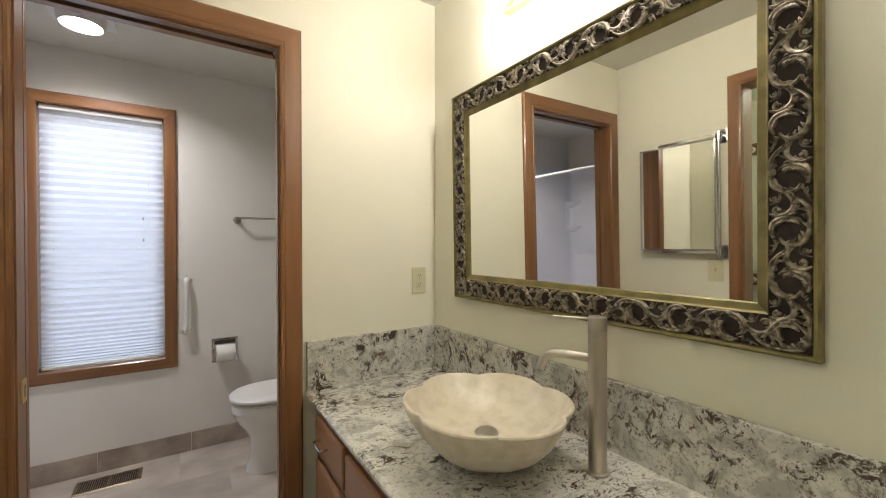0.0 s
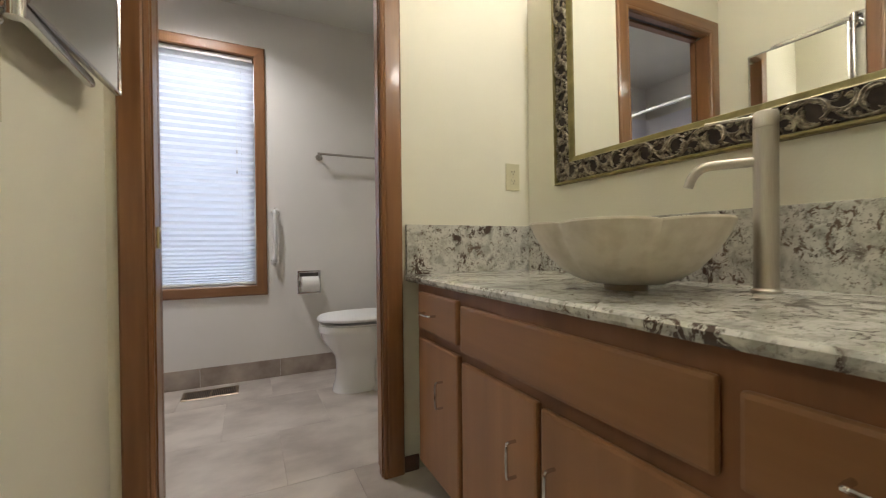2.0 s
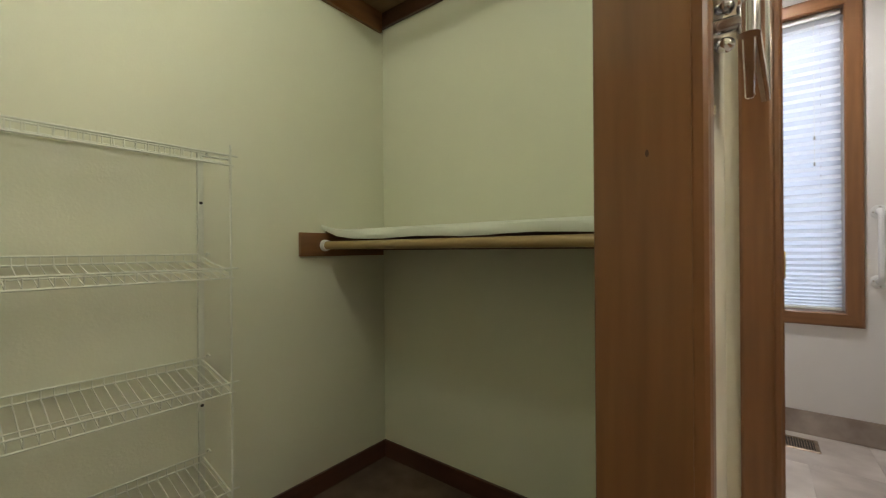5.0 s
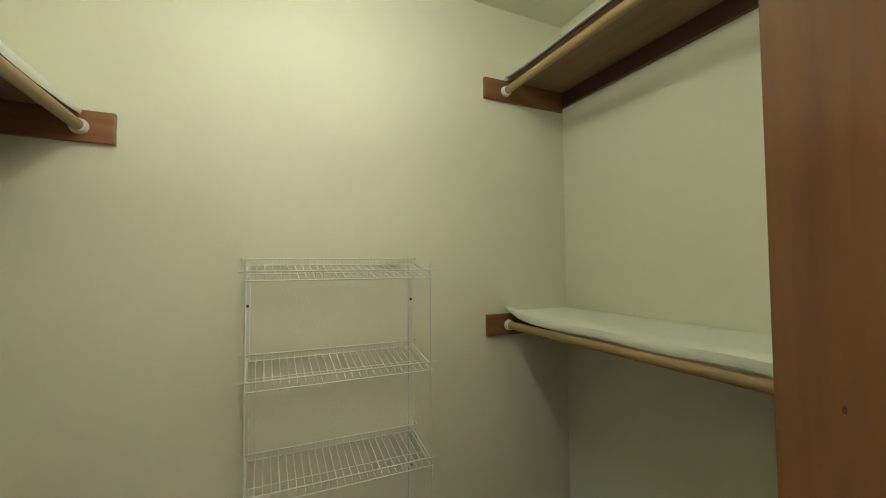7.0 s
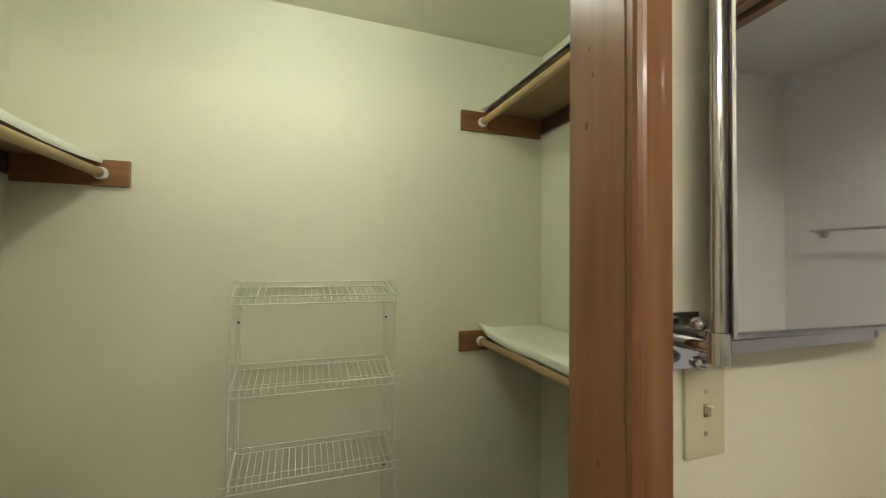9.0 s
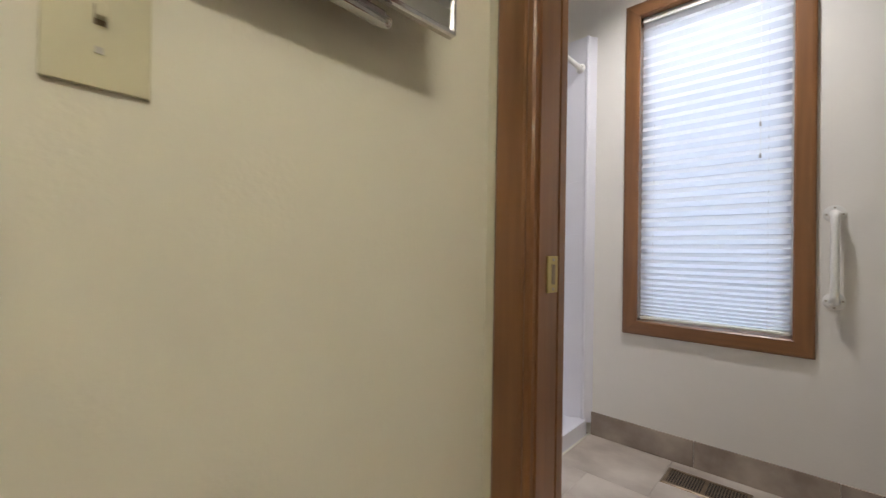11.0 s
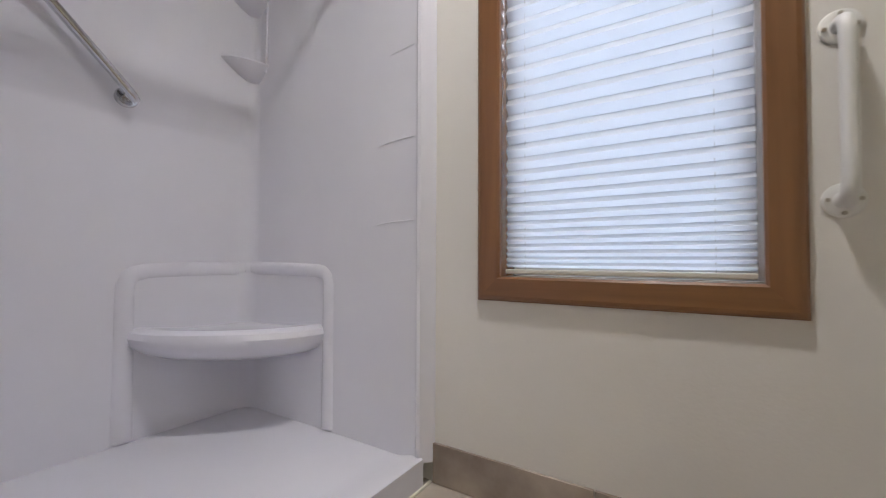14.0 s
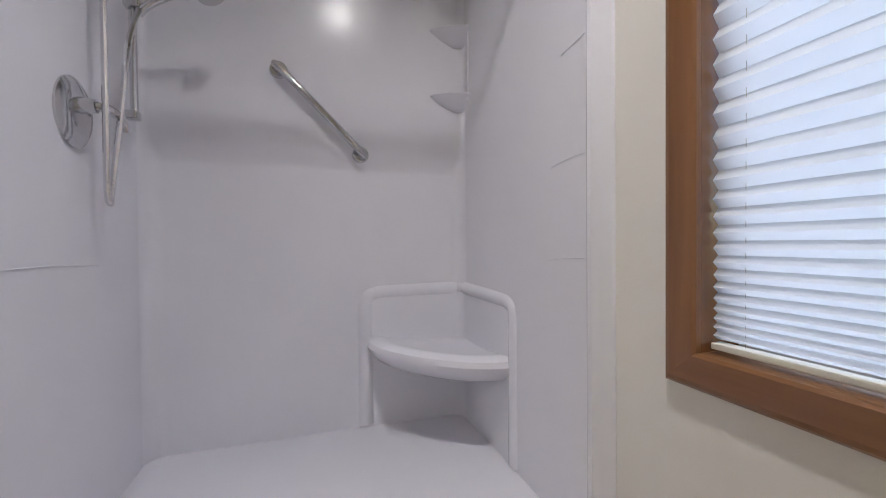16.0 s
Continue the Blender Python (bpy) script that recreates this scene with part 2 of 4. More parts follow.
def tube(bm, points, radius, sides=8):
    """A tube along points; radius is a number or a function of 0 to 1."""
    pts = [Vector(p) for p in points]
    loops = []
    side = None
    for i, p in enumerate(pts):
        d = (pts[min(i + 1, len(pts) - 1)] - pts[max(i - 1, 0)]).normalized()
        if side is None:
            side = d.orthogonal().normalized()
        side = (side - d * side.dot(d)).normalized()
        up = d.cross(side)
        r = radius(i / (len(pts) - 1)) if callable(radius) else radius
        loops.append([p + side * r * math.cos(a) + up * r * math.sin(a) for a in (2 * math.pi * k / sides for k in range(sides))])
    return rings(bm, loops)


def smooth_line(points, per=6):
    """Points on a smooth curve through the given ones."""
    p = [Vector(q) for q in points]
    p = [p[0] * 2 - p[1]] + p + [p[-1] * 2 - p[-2]]
    out = []
    for a, b, c, d in zip(p, p[1:], p[2:], p[3:]):
        for k in range(per):
            t = k / per
            out.append(0.5 * (2 * b + (c - a) * t + (2 * a - 5 * b + 4 * c - d) * t * t + (3 * b - a - 3 * c + d) * t ** 3))
    return out + [p[-2]]


def part(name, bm, material, parent=None, label="", smooth=False):
    """Links a bmesh as one mesh object under a thing or a part."""
    bmesh.ops.recalc_face_normals(bm, faces=bm.faces)
    me = bpy.data.meshes.new(name)
    bm.to_mesh(me)
    bm.free()
    me.materials.append(material)
    if smooth:
        for f in me.polygons:
            f.use_smooth = True
        me.set_sharp_from_angle(angle=radians(40))
    ob = new(name, me)
    if parent:
        ob.parent = parent
        ob.matrix_parent_inverse = parent.matrix_world.inverted()
    return tagged(ob, label)


def thing(name, at, label, category, group="", kind=""):
    ob = new(name)
    ob.empty_display_size = 0.05
    ob.location = at
    bpy.context.view_layer.update()
    return tagged(ob, label, category, group, kind)


def structure(name, bm, material, label, category, smooth=False):
    return tagged(part(name, bm, material, None, "", smooth), label, category, "", "structure")


def molding(rect, profile, to_world, sides="lrtb", foot=False):
    """The mitred sides of a frame round rect (a0, b0, a1, b1), each a bmesh. profile: (distance outward, height)."""
    a0, b0, a1, b1 = rect
    out = {}
    corner = {"bl": (a0, b0, -1, -1), "br": (a1, b0, 1, -1), "tl": (a0, b1, -1, 1), "tr": (a1, b1, 1, 1)}

    def at(c, u, h):
        a, b, sa, sb = corner[c]
        db = 0 if foot and sb < 0 else sb * u
        return Vector(to_world(a + sa * u, b + db, h))

    for s, (c, d) in {"l": ("bl", "tl"), "r": ("br", "tr"), "t": ("tl", "tr"), "b": ("bl", "br")}.items():
        if s in sides:
            ring = [(profile[0][0], 0.0)] + list(profile) + [(profile[-1][0], 0.0)]
            out[s] = rings(bmesh.new(), [[at(c, u, h) for u, h in ring], [at(d, u, h) for u, h in ring]])
    return out


# ---- plan ----
X_EAST, X_CLOSET, Y_DOOR, Y_DOOR_N, Y_WIN, Y_CN, Y_CS = 1.578, -1.352, 1.717, 1.82, 3.25, 1.737, -0.395
CEIL_Z, CLOSET_CEIL = 2.57, 2.475
DOOR_L, DOOR_R, DOOR_H = 0.121, 0.845, 2.165
OPEN_S, OPEN_N, OPEN_H = 0.02, 0.972, 2.215

structure("wall_east", block(X_EAST, -1.3, 0, X_EAST + 0.12, 3.4, CEIL_Z), WALL, "cream painted wall behind the vanity mirror", "wall")
bm = block(0, Y_DOOR, 0, DOOR_L - 0.02, Y_DOOR_N, CEIL_Z)
cuboid(bm, DOOR_R + 0.02, Y_DOOR, 0, X_EAST, Y_DOOR_N, CEIL_Z)
cuboid(bm, DOOR_L - 0.02, Y_DOOR, DOOR_H + 0.02, DOOR_R + 0.02, Y_DOOR_N, CEIL_Z)
structure("wall_doorway", bm, WALL, "cream painted wall with the pocket doorway", "wall")
bm = block(-0.11, OPEN_N + 0.02, 0, 0, Y_DOOR_N, CEIL_Z)
cuboid(bm, -0.11, -1.3, 0, 0, OPEN_S - 0.02, CEIL_Z)
cuboid(bm, -0.11, OPEN_S - 0.02, OPEN_H + 0.02, 0, OPEN_N + 0.02, CEIL_Z)
structure("wall_closet_opening", bm, WALL, "cream painted wall with the closet opening", "wall")
structure("wall_closet_north", block(X_CLOSET, Y_CN, 0, -0.11, Y_DOOR_N, CEIL_Z), WALL_C, "pale green painted closet wall above carpet", "wall")
structure("wall_closet_west", block(X_CLOSET - 0.12, Y_CS - 0.12, 0, X_CLOSET, Y_DOOR_N, CEIL_Z), WALL_C, "pale green painted closet back wall", "wall")
structure("wall_closet_south", block(X_CLOSET, Y_CS - 0.12, 0, -0.11, Y_CS, CEIL_Z), WALL_C, "pale green painted closet end wall", "wall")
structure("wall_closet_lining", block(-0.113, OPEN_N + 0.021, 0, -0.1101, Y_CN, CLOSET_CEIL), WALL_C, "pale green painted closet front wall", "wall")
structure("wall_shower_west", block(X_CLOSET - 0.12, Y_DOOR_N, 0, X_CLOSET - 0.005, 3.4, CEIL_Z), WALL_T, "painted wall behind the shower", "wall")
structure("wall_south", block(-0.11, -1.42, 0, X_EAST + 0.12, -1.3, CEIL_Z), WALL, "plain cream wall closing the vanity room", "wall")
WX0, WX1, WZ0, WZ1 = -0.172, 0.428, 0.655, 2.225
bm = block(X_CLOSET - 0.005, Y_WIN, 0, WX0 - 0.012, 3.4, CEIL_Z)
cuboid(bm, WX1 + 0.012, Y_WIN, 0, X_EAST, 3.4, CEIL_Z)
cuboid(bm, WX0 - 0.012, Y_WIN, 0, WX1 + 0.012, 3.4, WZ0 - 0.012)
cuboid(bm, WX0 - 0.012, Y_WIN, WZ1 + 0.012, WX1 + 0.012, 3.4, CEIL_Z)
structure("wall_window", bm, WALL_T, "off-white painted wall with a tall narrow window", "wall")
structure("ceiling", block(-0.11, -1.42, CEIL_Z, X_EAST + 0.12, 3.4, CEIL_Z + 0.1), CEIL, "off-white textured ceiling", "ceiling")
structure("ceiling_shower", block(X_CLOSET - 0.12, Y_DOOR_N, CEIL_Z, -0.11, 3.4, CEIL_Z + 0.1), CEIL, "off-white textured ceiling over the shower", "ceiling")
structure("ceiling_closet", block(X_CLOSET, Y_CS, CLOSET_CEIL, -0.11, Y_CN, CLOSET_CEIL + 0.15), WALL_C, "pale painted closet ceiling", "ceiling")
floor = structure("floor", block(-0.11, -1.3, -0.1, X_EAST, 3.3, -0.004), GROUT, "stone-look tile floor with narrow dark joints", "floor")
structure("floor_shower", block(X_CLOSET - 0.12, Y_DOOR_N, -0.1, -0.11, 3.3, -0.004), GROUT, "screed under the shower and tiles", "floor")
structure("floor_closet", block(X_CLOSET, Y_CS, -0.1, -0.111, Y_CN, 0.0), CARPET, "dark brown closet carpet", "carpet")

# ---- door and closet trim ----
CASING = [(0.0, 0.012), (0.004, 0.017), (0.012, 0.019), (0.016, 0.0165), (0.022, 0.019), (0.078, 0.019), (0.085, 0.014)]


def door_1():
    d = thing("door_1", (0.49, Y_DOOR, 0), "varnished fir pocket doorway, door slid open", "doorway", kind="structure")
    for s, b in molding((DOOR_L - 0.005, 0, DOOR_R + 0.005, DOOR_H + 0.005), CASING, lambda a, b, h: (a, Y_DOOR - h, b), "lrt", foot=True).items():
        part("casing", b, FIR_X if s == "t" else FIR_Z, d)
    for s, b in molding((DOOR_L - 0.005, 0, DOOR_R + 0.022, DOOR_H + 0.005), CASING, lambda a, b, h: (a, Y_DOOR_N + h * 0.8, b), "lrt", foot=True).items():
        part("casing", b, FIR_X if s == "t" else FIR_Z, d)
    part("jamb", block(DOOR_L - 0.02, Y_DOOR, 0, DOOR_L, Y_DOOR + 0.071, DOOR_H), FIR_Z, d)
    part("jamb", block(DOOR_L - 0.02, Y_DOOR + 0.079, 0, DOOR_L, Y_DOOR_N, DOOR_H), FIR_Z, d)
    # groove floor is coloured near-black for the shade inside it
    part("jamb_groove", block(DOOR_L - 0.02, Y_DOOR + 0.0712, 0, DOOR_L - 0.008, Y_DOOR + 0.0788, DOOR_H), DARK_Y, d, "narrow groove with its shade in the dark colour")
    for y0, y1, back in ((Y_DOOR, Y_DOOR + 0.034, 0.0), (Y_DOOR_N - 0.034, Y_DOOR_N, 0.016)):
        part("jamb", block(DOOR_R + back, y0, 0, DOOR_R + back + 0.02, y1, DOOR_H), FIR_Z, d)
        part("head_jamb", block(DOOR_L, y0, DOOR_H, DOOR_R, y1, DOOR_H + 0.02), FIR_X, d)
    part("track", block(DOOR_L, Y_DOOR + 0.036, DOOR_H + 0.012, DOOR_R, Y_DOOR_N - 0.036, DOOR_H + 0.019), SLOT, d, "dark sliding track")
    leaf = part("door_leaf", block(DOOR_R + 0.012, Y_DOOR + 0.037, 0.008, DOOR_R + 0.03, Y_DOOR_N - 0.037, DOOR_H), OAK_Z, d)
    part("edge_pull", block(DOOR_R + 0.009, Y_DOOR + 0.042, 0.93, DOOR_R + 0.0118, Y_DOOR_N - 0.042, 1.0, 0.001), CHROME, leaf, "chrome edge pull")
    plate = part("strike_plate", block(DOOR_L + 0.0005, Y_DOOR + 0.028, 0.914, DOOR_L + 0.004, Y_DOOR + 0.066, 0.984, 0.001), BRASS, d, "pale brass strike plate")
    part("strike_hole", block(DOOR_L + 0.0042, Y_DOOR + 0.041, 0.93, DOOR_L + 0.0052, Y_DOOR + 0.053, 0.968), VENT, plate)
    for z in (0.921, 0.977):
        part("screw", rod(bmesh.new(), (DOOR_L + 0.004, Y_DOOR + 0.047, z), (DOOR_L + 0.0055, Y_DOOR + 0.047, z), 0.003, 8), NICKEL, plate)


door_1()


def closet_opening():
    d = thing("trim_closet_opening", (0, 0.5, 0), "varnished fir trim round the closet opening", "doorway", kind="structure")
    cas = [(u * 0.8, h) for u, h in CASING]
    for s, b in molding((OPEN_S - 0.002, 0, OPEN_N + 0.002, OPEN_H + 0.002), cas, lambda a, b, h: (h, a, b), "lrt", foot=True).items():
        part("casing", b, FIR_Y if s == "t" else FIR_Z, d)
    for s, b in molding((OPEN_S - 0.002, 0, OPEN_N + 0.002, OPEN_H + 0.002), cas, lambda a, b, h: (-0.1135 - h * 0.4, a, b), "lrt", foot=True).items():
        part("casing", b, FIR_Y if s == "t" else FIR_Z, d)
    jamb = part("jamb", block(-0.113, OPEN_N, 0, 0, OPEN_N + 0.02, OPEN_H), FIR_Z, d)
    for x, z, w in ((-0.07, 1.736, 0.003), (-0.062, 1.691, 0.003), (-0.076, 1.618, 0.004), (-0.05, 1.12, 0.003)):
        part("knot", ball(bmesh.new(), (x, OPEN_N + 0.0004, z), w, 1, 0.25, 2.0, 10, 6), DARK_Y, jamb, "small dark knot", True)
    part("jamb", block(-0.113, OPEN_S - 0.02, 0, 0, OPEN_S, OPEN_H), FIR_Z, d)
    part("head_jamb", block(-0.113, OPEN_S - 0.02, OPEN_H, 0, OPEN_N + 0.02, OPEN_H + 0.02), FIR_Y, d)


closet_opening()

# ---- baseboards ----
structure("baseboard_vanity", block(0.0005, OPEN_N + 0.073, 0, 0.012, Y_DOOR, 0.085, 0.003), FIR_Y, "varnished wood baseboard", "baseboard")
structure("baseboard_door_wall", block(DOOR_R + 0.092, Y_DOOR - 0.012, 0, 1.0, Y_DOOR - 0.0005, 0.062, 0.003), DARK_X, "short varnished wood baseboard beside the doorway", "baseboard")
structure("baseboard_closet_west", block(X_CLOSET + 0.0005, Y_CS, 0.001, X_CLOSET + 0.012, Y_CN, 0.08, 0.003), DARK_Y, "dark stained closet baseboard", "baseboard")
structure("baseboard_closet_north", block(X_CLOSET + 0.013, Y_CN - 0.012, 0.001, -0.118, Y_CN - 0.0005, 0.08, 0.003), DARK_X, "dark stained closet baseboard", "baseboard")
structure("baseboard_closet_south", block(X_CLOSET + 0.013, Y_CS + 0.0005, 0.001, -0.118, Y_CS + 0.012, 0.08, 0.003), DARK_X, "dark stained closet baseboard", "baseboard")


# ---- window ----
def window_1():
    w = thing("window_1", (0.13, Y_WIN, WZ0), "tall narrow window framed in varnished fir", "window", kind="structure")
    prof = [(0.0, 0.012), (0.006, 0.018), (0.055, 0.02), (0.064, 0.018), (0.07, 0.012)]
    for s, b in molding((WX0, WZ0, WX1, WZ1), prof, lambda a, b, h: (a, Y_WIN - h, b)).items():
        part("casing", b, FIR_Z if s in "lr" else FIR_X, w)
    part("inner_sill", block(WX0 - 0.012, Y_WIN + 0.0005, WZ0 - 0.012, WX1 + 0.012, 3.39, WZ0), FIR_X, w)
    part("inner_head", block(WX0 - 0.012, Y_WIN + 0.0005, WZ1, WX1 + 0.012, 3.39, WZ1 + 0.012), FIR_X, w)
    for x in (WX0 - 0.012, WX1):
        part("inner_jamb", block(x, Y_WIN + 0.0005, WZ0, x + 0.012, 3.39, WZ1), JAMB_Z, w)
    glass = bpy.data.materials.new("window_glass")
    glass.use_nodes = True
    b = glass.node_tree.nodes["Principled BSDF"]
    b.inputs["Transmission Weight"].default_value, b.inputs["Roughness"].default_value, b.inputs["IOR"].default_value = 1.0, 0.0, 1.02
    pane = part("pane", block(WX0, 3.372, WZ0, WX1, 3.376, WZ1), glass, w)
    pane.visible_shadow = False
    for s, b in molding((WX0 + 0.035, WZ0 + 0.035, WX1 - 0.035, WZ1 - 0.035), [(0.0, 0.02), (0.034, 0.02)], lambda a, b, h: (a, 3.37 - h, b)).items():
        part("sash", b, PLASTIC, w)


window_1()


def window_shade():
    """Pleated shade: the folds lie closer together towards the bottom rail."""
    s = thing("pleated_window_shade", (0.13, Y_WIN, WZ0), "white pleated window shade, lowered, glowing with daylight", "window shade")
    x0, x1, yc = WX0 + 0.006, WX1 - 0.008, Y_WIN + 0.03
    z, k, pts = WZ1 - 0.03, 0, []
    while z > WZ0 + 0.022:
        low = max(0.0, min(1.0, (z - WZ0 - 0.02) / 0.45))
        half = 0.0235 * (0.3 + 0.7 * low)
        depth = 0.0082 * (0.65 + 0.35 * low)
        pts.append((yc + (depth if k % 2 else -depth), z))
        z -= half
        k += 1
    bm = bmesh.new()
    cols = [x0 + (x1 - x0) * i / 6 for i in range(7)]
    rows_v = []
    for j, (y, zz) in enumerate(pts):
        rows_v.append([bm.verts.new((x, y + 0.0003 * math.sin(j * 1.7 + i * 2.1), zz)) for i, x in enumerate(cols)])
    for a, b in zip(rows_v, rows_v[1:]):
        for i in range(6):
            bm.faces.new((a[i], a[i + 1], b[i + 1], b[i]))
    part("pleated_fabric", bm, SHADE, s)
    part("head_rail", block(x0, yc - 0.016, WZ1 - 0.031, x1, yc + 0.016, WZ1 - 0.001, 0.003), PLASTIC, s)
    part("bottom_rail", block(x0, yc - 0.013, WZ0 + 0.008, x1, yc + 0.013, WZ0 + 0.021, 0.003), CAULK, s, "cream bottom rail")
    for x in (x0 + 0.055, x1 - 0.075):
        part("lift_cord", rod(bmesh.new(), (x, yc + 0.002, WZ0 + 0.02), (x, yc + 0.003, WZ1 - 0.03), 0.0006, 5), NICKEL, s)
    cord = part("pull_cord", rod(bmesh.new(), (0.318, yc - 0.026, 1.43), (0.318, yc - 0.018, WZ1 - 0.02), 0.0012, 5), PLASTIC, s)
    for z in (1.432, 1.57):
        part("cord_bead", rod(bmesh.new(), (0.318, yc - 0.026, z - 0.011), (0.318, yc - 0.026, z + 0.009), 0.0055, 8, 0.003), NICKEL, cord)


window_shade()


# ---- vanity ----
def pull(parent, c, vertical, length=0.085):
    """A chrome wire pull on a front that faces west."""
    x, y, z = c
    d = Vector((0, 0, 1)) if vertical else Vector((0, 1, 0))
    a, b = Vector((x, y, z)) - d * length / 2, Vector((x, y, z)) + d * length / 2
    o = Vector((-0.026, 0, 0))
    pts = [a, a + o * 0.7, a + o + d * 0.008, b + o - d * 0.008, b + o * 0.7, b]
    part("handle", tube(bmesh.new(), smooth_line(pts, 3), 0.0042, 8), CHROME, parent, "chrome wire pull", True)


V_FRONT = 0.972


def vanity():
    v = thing("vanity_cabinet", (1.25, 0.6, 0), "honey-stained maple vanity cabinet with chrome pulls", "cabinet")
    y0, y1, zt = -0.45, 1.628, 0.773
    part("carcass", block(V_FRONT, y0, 0.085, X_EAST - 0.002, y1, zt), CASE, v)
    # toe kick reuses the near-black baseboard colour, much darker than the carcass
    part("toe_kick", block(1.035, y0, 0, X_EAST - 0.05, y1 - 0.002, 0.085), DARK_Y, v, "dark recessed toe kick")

    def front(name, ya, yb, za, zb):
        b = block(V_FRONT - 0.019, ya, za, V_FRONT - 0.0005, yb, zb, 0.0085)
        return part(name, b, OAK_Y if name != "door" else OAK_Z, v)

    f = front("drawer", 1.284, 1.592, 0.603, 0.744)
    pull(f, (V_FRONT - 0.019, 1.48, 0.672), False)
    f = front("door", 1.279, 1.592, 0.105, 0.574)
    pull(f, (V_FRONT - 0.019, 1.385, 0.42), True)
    front("false_front", 0.53, 1.262, 0.59, 0.732)
    f = front("door", 0.908, 1.257, 0.105, 0.562)
    pull(f, (V_FRONT - 0.019, 0.985, 0.4), True)
    f = front("door", 0.53, 0.895, 0.105, 0.555)
    pull(f, (V_FRONT - 0.019, 0.85, 0.4), True)
    f = front("drawer", 0.2, 0.502, 0.59, 0.722)
    pull(f, (V_FRONT - 0.019, 0.35, 0.66), False)
    f = front("door", 0.2, 0.5, 0.1, 0.553)
    pull(f, (V_FRONT - 0.019, 0.42, 0.4), True)
    front("false_front", -0.42, 0.17, 0.59, 0.722)
    f = front("door", -0.42, 0.17, 0.1, 0.553)
    pull(f, (V_FRONT - 0.019, 0.1, 0.4), True)


vanity()


def rough_slab(x0, y0, z0, x1, y1, z1, step=0.05):
    """A slab with a softly chiselled front edge."""
    bm = bmesh.new()
    n = max(2, int((y1 - y0) / step))
    loops = []
    for i in range(n + 1):
        y = y0 + (y1 - y0) * i / n
        j = [0.0022 * noise.noise((y * 21, k * 3.1, 0.3)) for k in range(4)]
        loops.append([(x0 + 0.007 + j[0], y, z1), (x0 + j[1], y, z1 - 0.007), (x0 + 0.001 + j[2], y, z0 + 0.008), (x0 + 0.006 + j[3], y, z0), (x1, y, z0), (x1, y, z1)])
    return rings(bm, loops)


def worktop():
    w = thing("granite_worktop", (1.25, 0.6, 0.773), "pale granite worktop with brown flecks, on the vanity", "worktop")
    part("slab", rough_slab(0.943, -0.46, 0.7735, 1.556, 1.697, 0.8), GRANITE, w)
    part("backsplash", block(1.5565, -0.46, 0.7735, X_EAST - 0.001, 1.6965, 1.003, 0.003), GRANITE, w)
    part("side_splash", block(0.952, 1.6975, 0.7735, X_EAST - 0.001, Y_DOOR - 0.001, 1.0, 0.003), GRANITE, w)


worktop()


def vessel_sink():
    """Round stone bowl with a scalloped rim."""
    c = Vector((1.232, 0.9, 0.815))
    s = thing("vessel_sink", (1.232, 0.9, 0.8), "scalloped cream stone vessel sink on granite", "sink")
    bm = bmesh.new()
    n = 96
    outer = [(0.06, 0.0005), (0.092, 0.004), (0.128, 0.018), (0.165, 0.045), (0.198, 0.083), (0.222, 0.124), (0.235, 0.155)]
    rim = [(0.233, 0.1595), (0.226, 0.1605)]
    inner = [(0.222, 0.157), (0.208, 0.136), (0.178, 0.102), (0.13, 0.076), (0.075, 0.0645), (0.028, 0.061)]
    loops = []
    for r, z in outer + rim + inner:
        w = max(0.0, (r - 0.07) / 0.165) ** 0.7
        loop = []
        for k in range(n):
            a = 2 * math.pi * k / n
            lobe = abs(math.sin(3 * a + 0.157)) ** 0.5
            rr = r * (1 + 0.125 * w * (lobe - 0.8) + 0.006 * noise.noise((3 * math.cos(a), 3 * math.sin(a), z * 20)))
            zz = z + 0.007 * w * (lobe - 0.7) * (z > 0.1)
            loop.append(c + Vector((0.955 * rr * math.cos(a), rr * math.sin(a), 0.95 * zz)))
        loops.append(loop)
    part("basin", rings(bm, loops), STONE, s, "", True)
    part("mounting_ring", rod(bmesh.new(), (c.x, c.y, 0.8005), (c.x, c.y, c.z + 0.003), 0.05, 32), VENT, s, "dark bronze mounting ring", True)
    bm = rod(bmesh.new(), c + Vector((0, 0, 0.0581)), c + Vector((0, 0, 0.0651)), 0.034, 28, 0.029)
    part("drain", bm, NICKEL, s, "brushed nickel drain", True)


vessel_sink()


